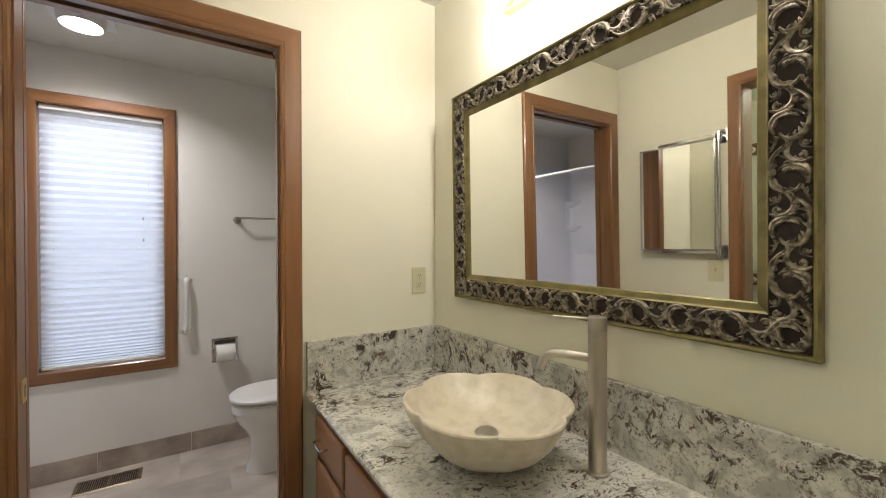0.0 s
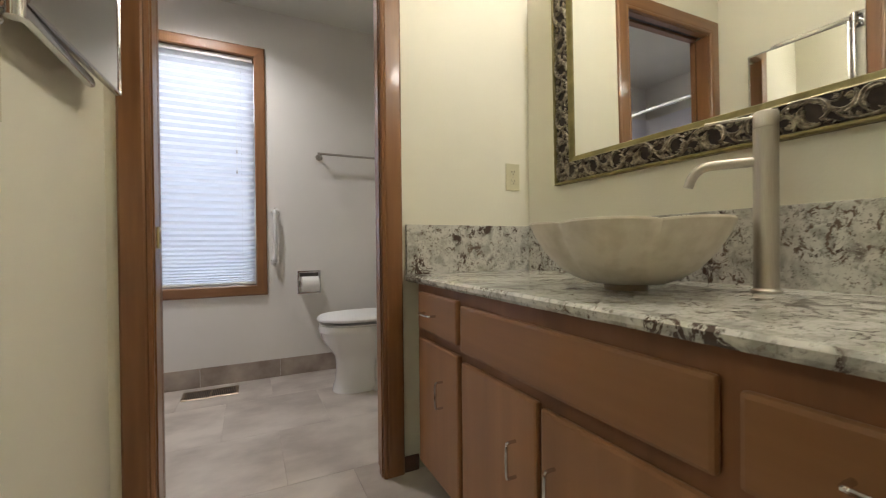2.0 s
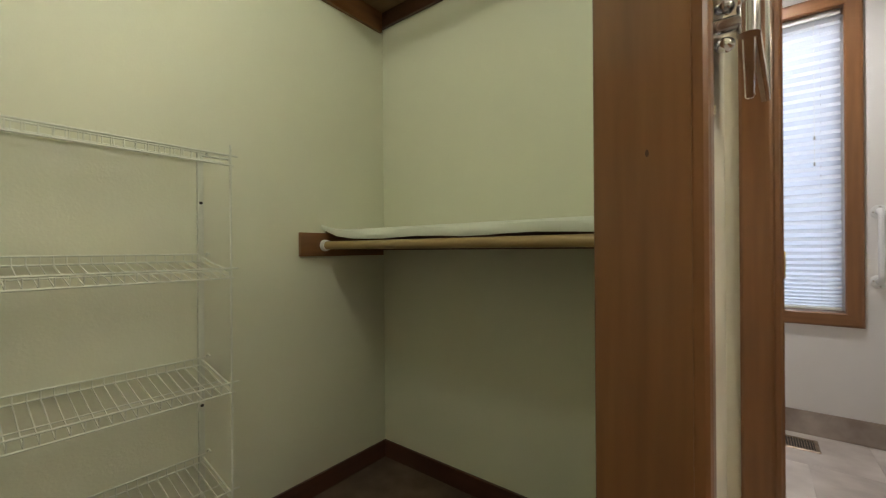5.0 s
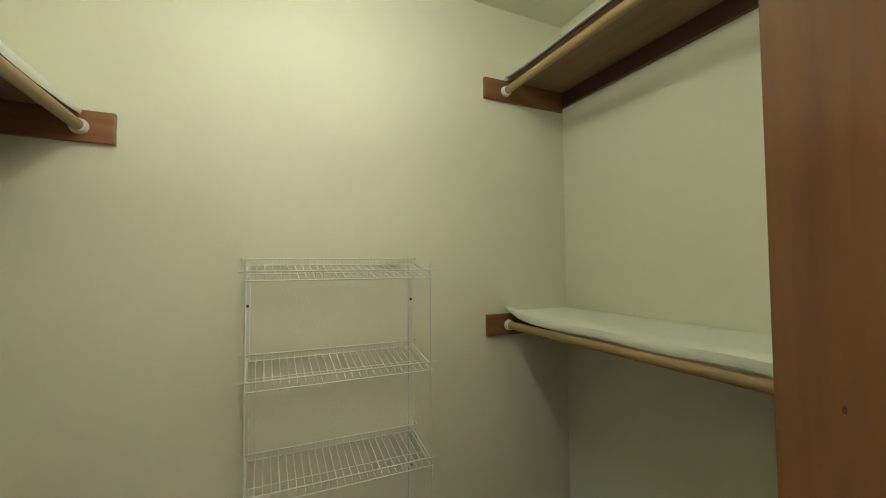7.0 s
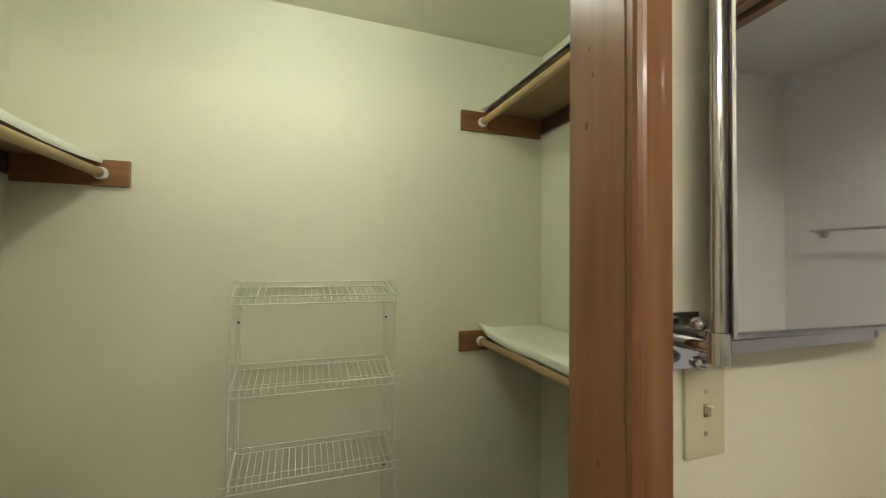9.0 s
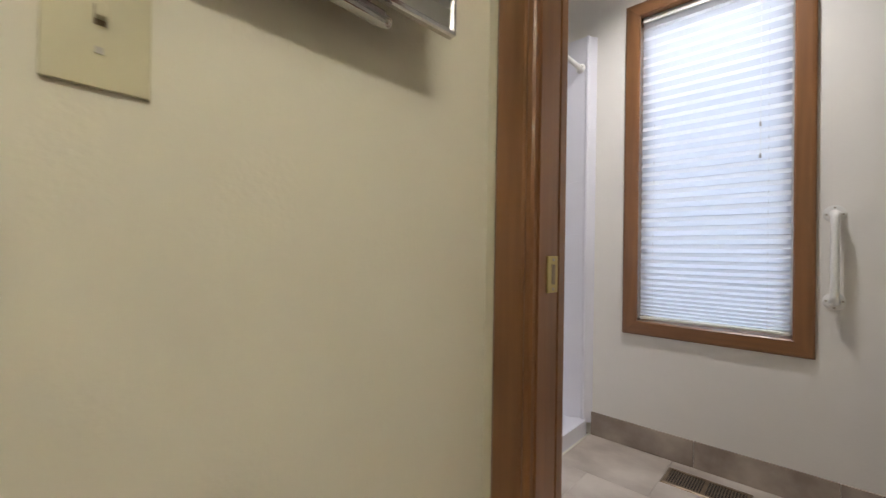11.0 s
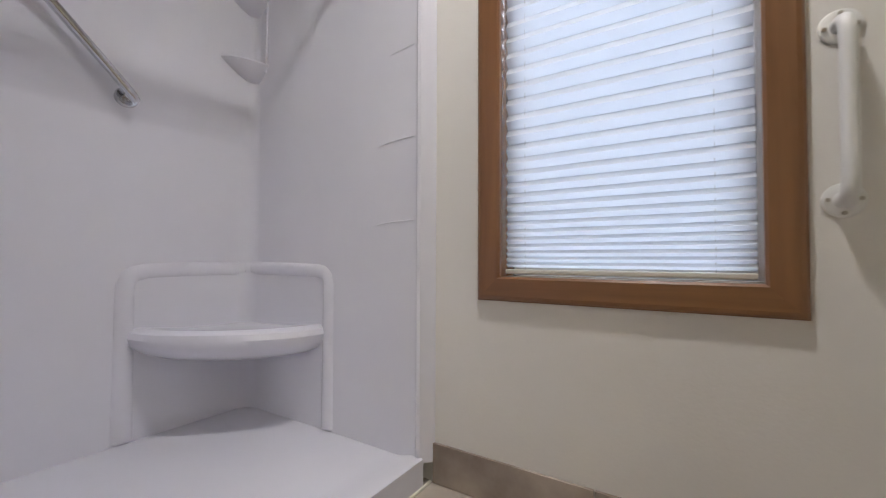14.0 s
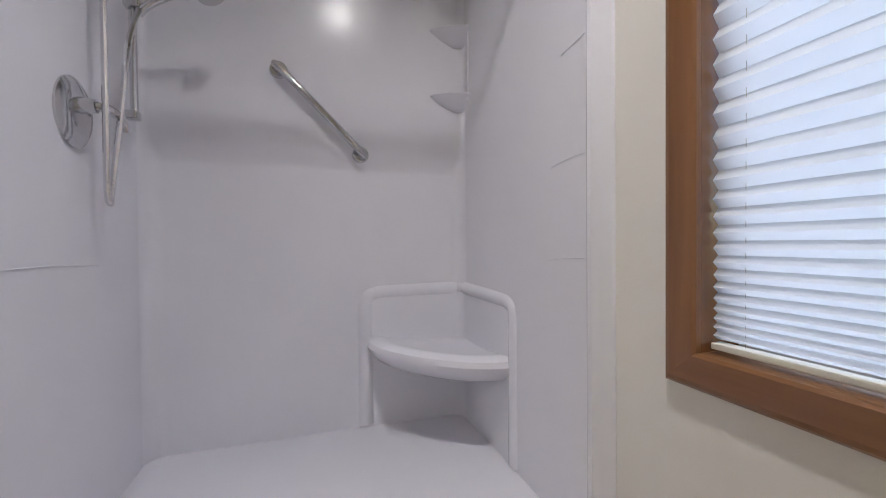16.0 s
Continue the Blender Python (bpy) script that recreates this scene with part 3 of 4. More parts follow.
def vessel_faucet():
    f = thing("vessel_faucet", (1.43, 0.69, 0.8), "tall brushed nickel vessel faucet on granite", "faucet")
    b = Vector((1.43, 0.69, 0.8))
    bm = bmesh.new()
    prof = [(0.029, 0.0005), (0.029, 0.006), (0.0245, 0.009), (0.0235, 0.012), (0.0235, 0.3682), (0.0225, 0.369)]
    rings(bm, [[b + Vector((r * math.cos(a), r * math.sin(a), z)) for a in (2 * math.pi * k / 32 for k in range(32))] for r, z in prof])
    part("column", bm, NICKEL, f, "", True)
    bm = bmesh.new()
    prof = [(0.0225, 0.3692), (0.0235, 0.37), (0.0235, 0.403), (0.021, 0.406)]
    rings(bm, [[b + Vector((r * math.cos(a), r * math.sin(a), z)) for a in (2 * math.pi * k / 32 for k in range(32))] for r, z in prof])
    part("cap", bm, NICKEL, f, "", True)
    d = Vector((-0.45, 0.89, 0)).normalized()
    h = b + Vector((0, 0, 0.297))
    pts = [h + d * 0.015, h + d * 0.06, h + d * 0.105, h + d * 0.128 + Vector((0, 0, -0.008)), h + d * 0.142 + Vector((0, 0, -0.026)), h + d * 0.15 + Vector((0, 0, -0.048))]
    part("spout", tube(bmesh.new(), smooth_line(pts, 5), 0.0115, 16), NICKEL, f, "", True)
    l = b + Vector((0, 0, 0.398))
    part("lever", tube(bmesh.new(), [l, l + d * 0.06, l + d * 0.115], 0.0035, 10), NICKEL, f, "thin lever", True)


vessel_faucet()


# ---- carved mirror ----
def blade(bm, line, width, height, z, sag=0.0):
    """A carved ridge along a plan line, thick in the middle and thin at both ends."""
    pts = smooth_line([(a, b, 0) for a, b in line], 4)
    n = len(pts) - 1
    loops = []
    for i, p in enumerate(pts):
        t = i / n
        d = (pts[min(i + 1, n)] - pts[max(i - 1, 0)]).normalized()
        side = Vector((-d.y, d.x, 0))
        k = 0.22 + 0.78 * math.sin(math.pi * min(1.0, 0.06 + 0.94 * t)) ** 0.8
        w, top = width * k, z + height * (0.45 + 0.55 * k)
        loops.append([p + side * w + Vector((0, 0, z - 0.006)), p + side * w * 0.85 + Vector((0, 0, top * 0.72 + sag)), p + side * w * 0.25 + Vector((0, 0, top)),
                      p - side * w * 0.35 + Vector((0, 0, top * 0.86)), p - side * w * 0.85 + Vector((0, 0, top * 0.62)), p - side * w + Vector((0, 0, z - 0.006))])
    rings(bm, loops)
    return pts


def lobe(bm, p, ang, length, width, z):
    """One rounded tooth of a leaf, arched and curled back at the tip."""
    loops = []
    for k in range(6):
        t = k / 5
        a = ang + 0.55 * t
        cx, cy = p[0] + length * t * math.cos(ang + 0.28 * t), p[1] + length * t * math.sin(ang + 0.28 * t)
        w = width * (1.0, 1.05, 0.95, 0.72, 0.42, 0.08)[k]
        top = z + (0.001, 0.0034, 0.0048, 0.0052, 0.0045, 0.002)[k]
        s, c = math.sin(a), math.cos(a)
        loops.append([(cx - s * w, cy + c * w, z - 0.006), (cx - s * w * 0.6, cy + c * w * 0.6, top - 0.0008), (cx, cy, top), (cx + s * w * 0.6, cy - c * w * 0.6, top - 0.0008), (cx + s * w, cy - c * w, z - 0.006)])
    rings(bm, loops)


def toothed(bm, line, width, height, z, side, count, length, first=0.12, last=0.9):
    """A leaf: a ridge with a row of teeth along one edge (side 1 or -1)."""
    pts = blade(bm, line, width, height, z)
    n = len(pts) - 1
    for k in range(count):
        t = first + (last - first) * k / max(1, count - 1)
        i = min(n - 1, int(t * n))
        d = (pts[i + 1] - pts[i]).normalized()
        q = Vector((-d.y, d.x, 0)) * side
        p = pts[i] + q * width * 0.5
        v = d * 0.85 + q * 0.7
        size = 0.7 + 0.3 * math.sin(math.pi * t)
        lobe(bm, (p.x, p.y), math.atan2(v.y, v.x), length * size, 0.0034 * size + 0.0005, z + 0.0045)


def volute(bm, c, size, start, flip, z):
    """A curled stem ending in a round button."""
    pts = []
    for k in range(15):
        t = k / 14
        a = start + flip * t * 4.6
        r = size * (1 - 0.45 * t)
        pts.append((c[0] + r * math.cos(a), c[1] + r * math.sin(a), z + 0.002 + 0.002 * t))
    tube(bm, pts, lambda t: size * (0.2 + 0.1 * t), 7)
    ball(bm, (c[0], c[1], z + 0.001), size * 0.55, 1, 1, 0.75, 10, 7)


def carved_strip(length, width):
    """Leafy ovals and volutes by turns along x, from 0 to length, in a band of that width, heights along z."""
    bm = bmesh.new()
    n = max(1, round(length / 0.109))
    step = length / n
    k = step / 0.109
    z = 0.004
    for i in range(n):
        f = 1 if i % 2 else -1
        x = step * i + 0.026 * k

        def at(*line):
            return [(x + a * k, f * b) for a, b in line]

        # an open crescent, toothed along its hollow side
        toothed(bm, at((-0.013, -0.0265), (0.004, -0.0315), (0.02, -0.025), (0.0285, -0.009), (0.0275, 0.008), (0.019, 0.0195)), 0.0064, 0.0085, z, f, 8, 0.0145, 0.1, 0.82)
        # the long leaf that arches over the hollow and runs on to the next one
        toothed(bm, at((-0.012, -0.017), (-0.0235, -0.009), (-0.027, 0.006), (-0.019, 0.021), (-0.002, 0.03), (0.022, 0.0325), (0.045, 0.0285), (0.062, 0.017), (0.074, 0.003)), 0.006, 0.009, z, -f, 8, 0.014, 0.16, 0.88)
        # a volute and the stem that springs from it
        volute(bm, at((0.0455, -0.0185))[0], 0.0105, math.pi * 0.5 * f, f, z)
        toothed(bm, at((0.038, -0.033), (0.0325, -0.019), (0.0375, -0.0035), (0.05, 0.0055), (0.066, 0.0035), (0.08, -0.008)), 0.0062, 0.0075, z, f, 5, 0.012, 0.3, 0.85)
        # small curls along the edges
        volute(bm, at((0.0705, -0.0255))[0], 0.0068, -math.pi * 0.4 * f, -f, z)
        blade(bm, at((0.058, -0.033), (0.064, -0.018), (0.077, -0.0165), (0.088, -0.022)), 0.0024, 0.006, z)
        blade(bm, at((0.06, 0.033), (0.072, 0.027), (0.083, 0.0225), (0.09, 0.0275)), 0.0024, 0.005, z)
        for a, b, turn in ((0.085, 0.0185, 0.5), (0.077, 0.0225, 0.9), (0.068, 0.027, 1.2), (0.028, 0.0215, 0.6)):
            (px, py), = at((a, b))
            lobe(bm, (px, py), f * turn, 0.0105, 0.0026, z + 0.003)
    for v in bm.verts:
        v.co.x = min(max(v.co.x, 0.0), length)
        v.co.y = min(max(v.co.y, -width / 2), width / 2)
    return bm


def vanity_mirror():
    """Hung on the wall, leaning forward a little at the top."""
    y0, y1, z0, z1 = 0.287, 1.512, 1.162, 2.048
    lean = Matrix.Translation((X_EAST - 0.004, 0, z0)) @ Matrix.Rotation(radians(-0.9), 4, "Y")
    m = thing("framed_mirror", (X_EAST - 0.004, (y0 + y1) / 2, z0), "large mirror in a carved gilt frame above the worktop", "mirror")
    ln, ht, fw = y1 - y0, z1 - z0, 0.106

    def place(a, b, h):
        return lean @ Vector((-h, y0 + a, b))

    inner = (fw, fw, ln - fw, ht - fw)
    profiles = (("inner_slip", [(0.0, 0.008), (0.003, 0.012), (0.018, 0.016), (0.0225, 0.02)], GOLD, "dull gold inner slip"),
                ("carving_bed", [(0.0226, 0.014), (0.04, 0.016), (0.0555, 0.017), (0.071, 0.016), (0.0935, 0.014)], CARVE_BED, "dark umber ground"),
                ("outer_lip", [(0.0936, 0.02), (0.0965, 0.025), (0.1015, 0.026), (0.106, 0.021)], GOLD, "dull gold outer lip"))
    beds = []
    for name, prof, material, label in profiles:
        for s, b in molding(inner, prof, place).items():
            p = part(name, b, material, m, label)
            if name == "carving_bed":
                beds.append((s, p))
    band, width = 0.058, 0.068
    for s, bed in beds:
        long = s in "tb"
        length = (ln if long else ht) - 2 * fw + 2 * 0.0885
        bm = carved_strip(length, width)
        u0 = fw - 0.0885
        for v in bm.verts:
            a, q, h = v.co
            h += 0.0125
            if long:
                b = fw - band if s == "b" else ht - fw + band
                v.co = place(u0 + a, b + (q if s == "b" else -q), h)
            else:
                aa = fw - band if s == "l" else ln - fw + band
                v.co = place(aa + (q if s == "l" else -q), u0 + a, h)
        part("carving", bm, CARVE, bed, "antiqued silver-gilt acanthus scrolls", True)
    bm = bmesh.new()
    vs = [bm.verts.new(place(a, b, 0.0075)) for a, b in ((fw - 0.004, fw - 0.004), (ln - fw + 0.004, fw - 0.004), (ln - fw + 0.004, ht - fw + 0.004), (fw - 0.004, ht - fw + 0.004))]
    ws = [bm.verts.new(place(a, b, 0.003)) for a, b in ((fw - 0.004, fw - 0.004), (ln - fw + 0.004, fw - 0.004), (ln - fw + 0.004, ht - fw + 0.004), (fw - 0.004, ht - fw + 0.004))]
    bm.faces.new(vs)
    bm.faces.new(list(reversed(ws)))
    for i in range(4):
        bm.faces.new((vs[i], vs[(i + 1) % 4], ws[(i + 1) % 4], ws[i]))
    part("glass", bm, MIRROR, m, "silvered mirror glass")


vanity_mirror()


def vanity_light():
    b = thing("vanity_light", (X_EAST, 0.64, 2.26), "brass vanity light bar with lit globe bulbs above the mirror", "light fixture")
    # bar's unseen southern length and bulbs are added to brighten the wall there
    part("back_bar", block(X_EAST - 0.035, 0.1, 2.262, X_EAST - 0.001, 1.18, 2.345, 0.004), BRASS, b)
    for y in (0.14, 0.34, 0.54, 0.74, 0.94, 1.14):
        part("socket", rod(bmesh.new(), (X_EAST - 0.036, y, 2.29), (X_EAST - 0.06, y, 2.29), 0.022, 16), BRASS, b, "", True)
        part("globe_bulb", ball(bmesh.new(), (X_EAST - 0.1, y, 2.28), 0.041), GLOBE_GLOW, b, "lit white globe bulb", True)


vanity_light()


def wall_plate(name, at, label, category, facing, draw):
    """A cover plate; facing 'y' looks south, 'x' looks east. draw gets a function that lays a box on the plate."""
    t = thing(name, at, label, category)

    def lay(pname, a0, b0, a1, b1, h0, h1, material, parent=None, bevel=0.0012):
        if facing == "y":
            b = block(at[0] + a0, at[1] - h1, at[2] + b0, at[0] + a1, at[1] - h0, at[2] + b1, bevel)
        else:
            b = block(at[0] + h0, at[1] + a0, at[2] + b0, at[0] + h1, at[1] + a1, at[2] + b1, bevel)
        return part(pname, b, material, parent or t)

    draw(lay)


def outlet(lay):
    p = lay("plate", -0.037, -0.061, 0.037, 0.061, 0.0005, 0.006, ALMOND)
    for z in (-0.021, 0.021):
        r = lay("receptacle", -0.017, z - 0.014, 0.017, z + 0.014, 0.0062, 0.0085, ALMOND, p)
        for x in (-0.007, 0.0065):
            lay("slot", x - 0.001, z - 0.001, x + 0.001, z + 0.008, 0.0086, 0.0092, SLOT, p, 0)
        lay("slot", -0.002, z - 0.01, 0.002, z - 0.006, 0.0086, 0.0092, SLOT, p, 0)
    lay("screw", -0.0025, -0.0025, 0.0025, 0.0025, 0.0062, 0.0074, NICKEL, p, 0)


def light_switch(lay):
    p = lay("plate", -0.039, -0.064, 0.039, 0.064, 0.0005, 0.006, ALMOND)
    lay("toggle_surround", -0.0045, -0.007, 0.0045, 0.0115, 0.0062, 0.0068, VENT, p, 0)
    lay("toggle", -0.004, -0.002, 0.004, 0.011, 0.0069, 0.017, ALMOND, p)
    for z in (-0.03, 0.03):
        lay("screw", -0.003, z - 0.003, 0.003, z + 0.003, 0.0062, 0.0074, NICKEL, p, 0)


wall_plate("wall_outlet", (1.482, Y_DOOR, 1.226), "almond duplex outlet above the side splash", "outlet", "y", outlet)
wall_plate("light_switch", (0.0, 1.114, 1.197), "almond toggle light switch beside the closet trim", "light switch", "x", light_switch)


def swing_mirror():
    """A chrome-edged mirror carried on two wall brackets and horizontal rods."""
    t = thing("swing_mirror", (0, 1.3, 1.32), "chrome-framed swing mirror on wall brackets", "mirror")
    y0, y1, z0, z1 = 1.085, 1.512, 1.314, 1.95
    xs, xn = 0.06, 0.084

    def at(y, z, h):
        k = (y - y0) / (y1 - y0)
        return (xs + (xn - xs) * k + h, y, z)

    bm = bmesh.new()
    rings(bm, [[at(y0, z0, h), at(y1, z0, h), at(y1, z1, h), at(y0, z1, h)] for h in (-0.008, 0.0)])
    part("backing", bm, NICKEL, t)
    bm = bmesh.new()
    rings(bm, [[at(y0 + 0.008, z0 + 0.008, h), at(y1 - 0.008, z0 + 0.008, h), at(y1 - 0.008, z1 - 0.008, h), at(y0 + 0.008, z1 - 0.008, h)] for h in (0.0004, 0.003)])
    part("mirror_glass", bm, MIRROR, t, "silvered mirror glass")
    for s, b in molding((y0 + 0.008, z0 + 0.008, y1 - 0.008, z1 - 0.008), [(0.0, 0.004), (0.003, 0.007), (0.008, 0.006)], at).items():
        part("chrome_edge", b, CHROME, t)
    part("hinge_post", rod(bmesh.new(), (0.056, y0 - 0.014, z0 - 0.004), (0.056, y0 - 0.014, z1 + 0.004), 0.008, 14), CHROME, t, "", True)
    for z in (z0 - 0.012, z1 + 0.012):
        br = part("wall_bracket", block(0.0005, 1.048, z - 0.04, 0.008, 1.1, z + 0.04, 0.002), CHROME, t, "chrome wall bracket")
        part("knuckle", rod(bmesh.new(), (0.008, 1.071, z), (0.056, 1.071, z), 0.011, 12), CHROME, br, "", True)
        part("knuckle_ring", rod(bmesh.new(), (0.056, 1.071, z - 0.02), (0.056, 1.071, z + 0.02), 0.0135, 14), CHROME, br, "", True)
        for dz in (-0.026, 0.026):
            part("knob", ball(bmesh.new(), (0.03, 1.071, z + dz), 0.0125, 1, 1, 0.8, 14, 10), CHROME, br, "", True)
        part("arm", block(0.048, 1.085, z - 0.008, 0.064, 1.4, z + 0.01, 0.002), CHROME, br)
        part("arm_knob", ball(bmesh.new(), (0.056, 1.405, z), 0.009), CHROME, br, "", True)


swing_mirror()


# ---- toilet room ----
def toilet():
    yc = 2.775
    t = thing("toilet", (1.1, yc, 0), "white porcelain toilet with a closed lid on tile floor", "toilet")

    def oval(xf, xb, half, z, n=40, p=2.3):
        pts = []
        xm, hx = (xf + xb) / 2, (xb - xf) / 2
        for k in range(n):
            a = 2 * math.pi * k / n
            c, s = math.cos(a), math.sin(a)
            ex = 2.0 / (p + (0.9 if c > 0 else 0))
            pts.append((xm + hx * math.copysign(abs(c) ** ex, c), yc + half * math.copysign(abs(s) ** ex, s), z))
        return pts

    lo = [oval(0.85, 1.13, 0.112, 0.0), oval(0.853, 1.13, 0.111, 0.018), oval(0.866, 1.12, 0.1, 0.06), oval(0.874, 1.12, 0.096, 0.13), oval(0.872, 1.13, 0.098, 0.19), oval(0.862, 1.17, 0.108, 0.228),
          oval(0.836, 1.25, 0.134, 0.265), oval(0.806, 1.32, 0.16, 0.305), oval(0.786, 1.36, 0.177, 0.345), oval(0.777, 1.37, 0.184, 0.376), oval(0.77, 1.37, 0.1885, 0.383), oval(0.769, 1.37, 0.189, 0.41), oval(0.775, 1.36, 0.185, 0.425)]
    part("bowl", rings(bmesh.new(), lo), PORCELAIN, t, "", True)
    bm = ball(bmesh.new(), (1.17, yc, 0.245), 0.13, 1.25, 0.86, 0.72, 24, 14)
    rings(bm, [oval(1.0, 1.42, 0.104, 0.0), oval(1.0, 1.42, 0.103, 0.02), oval(1.02, 1.41, 0.07, 0.045), oval(1.04, 1.4, 0.066, 0.3), oval(1.04, 1.42, 0.1, 0.398)])
    part("trapway", bm, PORCELAIN, t, "", True)
    seat = [oval(0.782, 1.30, 0.176, 0.4255), oval(0.776, 1.305, 0.181, 0.429), oval(0.776, 1.305, 0.181, 0.435), oval(0.796, 1.29, 0.162, 0.4385)]
    part("seat", rings(bmesh.new(), seat), PLASTIC, t, "white plastic seat", True)
    lid = [oval(0.775, 1.30, 0.182, 0.451), oval(0.761, 1.305, 0.194, 0.455), oval(0.761, 1.305, 0.194, 0.468), oval(0.774, 1.295, 0.182, 0.479), oval(0.85, 1.22, 0.11, 0.484)]
    part("lid", rings(bmesh.new(), lid), PLASTIC, t, "closed white lid", True)
    for y in (-0.07, 0.07):
        part("lid_hinge", rod(bmesh.new(), (1.315, yc + y - 0.025, 0.452), (1.315, yc + y + 0.025, 0.452), 0.014, 12), PLASTIC, t, "", True)
    bm = block(1.355, yc - 0.19, 0.40, 1.565, yc + 0.19, 0.819, 0.022)
    for v in bm.verts:
        k = (0.819 - v.co.z) / 0.419
        v.co.x += 0.014 * k * (v.co.x < 1.45)
        v.co.y = yc + (v.co.y - yc) * (1 - 0.13 * k)
    tank = part("tank", bm, PORCELAIN, t, "", True)
    part("tank_lid", block(1.338, yc - 0.214, 0.82, 1.572, yc + 0.214, 0.862, 0.013), PORCELAIN, t, "", True)
    part("flush_lever", tube(bmesh.new(), [(1.357, yc + 0.155, 0.782), (1.337, yc + 0.155, 0.782), (1.331, yc + 0.14, 0.78), (1.331, yc + 0.09, 0.772)], 0.0075, 10), CHROME, tank, "chrome flush lever", True)
    for y in (-0.1, 0.1):
        part("bolt_cap", ball(bmesh.new(), (1.1, yc + y * 1.12, 0.006), 0.016, 1, 1, 0.9), PLASTIC, t, "", True)


toilet()


def toilet_paper_holder():
    """Recessed chrome box with a flange, its roller and the posts."""
    x0, x1, z0, z1 = 0.695, 0.858, 0.574, 0.742
    h = thing("toilet_paper_holder", (0.776, Y_WIN, z0), "recessed chrome toilet paper holder in the wall", "toilet paper holder")
    for s, b in molding((x0 + 0.014, z0 + 0.014, x1 - 0.014, z1 - 0.014), [(0.0, 0.002), (0.004, 0.005), (0.011, 0.005), (0.014, 0.002)], lambda a, b, k: (a, Y_WIN - 0.0005 - k, b)).items():
        part("flange", b, CHROME, h)
    part("back_panel", block(x0 + 0.014, Y_WIN - 0.0022, z0 + 0.014, x1 - 0.014, Y_WIN - 0.0006, z1 - 0.014), NICKEL, h, "dull metal recess")
    # flat dark strip paints the shade under the top of the recess
    part("recess_shade_strip", block(x0 + 0.016, Y_WIN - 0.0034, z1 - 0.042, x1 - 0.016, Y_WIN - 0.0023, z1 - 0.016), SLOT, h, "dark strip standing in for recess shade")
    for x in (x0 + 0.012, x1 - 0.02):
        part("post", block(x, Y_WIN - 0.074, 0.628, x + 0.008, Y_WIN - 0.002, 0.672, 0.003), CHROME, h)
    part("roller", rod(bmesh.new(), (x0 + 0.02, Y_WIN - 0.047, 0.651), (x1 - 0.02, Y_WIN - 0.047, 0.651), 0.009, 12), CHROME, h, "", True)
    for xa, xb in ((0.7145, 0.7205), (0.8335, 0.839)):
        part("roller_cap", rod(bmesh.new(), (xa, Y_WIN - 0.058, 0.648), (xb, Y_WIN - 0.058, 0.648), 0.016, 20), CHROME, h, "", True)
    r = thing("toilet_paper_roll", (0.776, Y_WIN - 0.047, 0.6), "white toilet paper roll on the chrome holder", "toilet paper")
    bm = bmesh.new()
    loops = []
    for rad, x in ((0.019, 0.72), (0.055, 0.72), (0.057, 0.723), (0.057, 0.831), (0.055, 0.834), (0.019, 0.834)):
        loops.append([(x, Y_WIN - 0.058 + rad * math.cos(a), 0.648 + rad * 0.98 * math.sin(a)) for a in (2 * math.pi * k / 36 for k in range(36))])
    part("paper", rings(bm, loops, False, False), PAPER, r, "", True)
    part("core", rings(bmesh.new(), [[(x, Y_WIN - 0.058 + 0.0188 * math.cos(a), 0.648 + 0.0188 * math.sin(a)) for a in (2 * math.pi * k / 24 for k in range(24))] for x in (0.723, 0.831)], False, False), BOARD, r, "cardboard core", True)


toilet_paper_holder()


def grab_handle():
    """White enamelled handle with a three-screw foot at each end."""
    x, z0, z1 = 0.55, 0.822, 1.165
    g = thing("wall_grab_rail", (x, Y_WIN, z0), "white enamelled grab rail beside the window casing", "grab rail")
    pts = smooth_line([(x, Y_WIN - 0.004, z1), (x, Y_WIN - 0.032, z1 - 0.004), (x, Y_WIN - 0.047, z1 - 0.035), (x, Y_WIN - 0.048, (z0 + z1) / 2), (x, Y_WIN - 0.047, z0 + 0.035), (x, Y_WIN - 0.032, z0 + 0.004), (x, Y_WIN - 0.004, z0)], 5)
    part("bar", tube(bmesh.new(), pts, lambda t: 0.0135 + 0.004 * abs(2 * t - 1) ** 3, 14), PLASTIC, g, "", True)
    for z, s in ((z1, 1), (z0, -1)):
        f = part("foot", ball(bmesh.new(), (x, Y_WIN - 0.003, z), 0.034, 1, 0.14, 1.0, 24, 12), PLASTIC, g, "", True)
        for dx, dz in ((-0.024, -0.002 * s), (0.024, -0.002 * s), (0, 0.025 * s)):
            part("screw", rod(bmesh.new(), (x + dx, Y_WIN - 0.002, z + dz), (x + dx, Y_WIN - 0.0085, z + dz), 0.0042, 10), NICKEL, f)


grab_handle()


def towel_bar():
    t = thing("towel_bar", (1.11, Y_WIN, 1.58), "brushed nickel towel bar on the wall", "towel bar")
    part("bar", block(0.838, Y_WIN - 0.075, 1.583, 1.392, Y_WIN - 0.061, 1.597, 0.002), NICKEL, t)
    for x in (0.858, 1.366):
        p = part("post", rod(bmesh.new(), (x, Y_WIN - 0.004, 1.575), (x, Y_WIN - 0.065, 1.582), 0.009, 14), NICKEL, t, "", True)
        part("rosette", rod(bmesh.new(), (x, Y_WIN - 0.0005, 1.575), (x, Y_WIN - 0.012, 1.575), 0.025, 20, 0.019), NICKEL, p, "", True)


towel_bar()


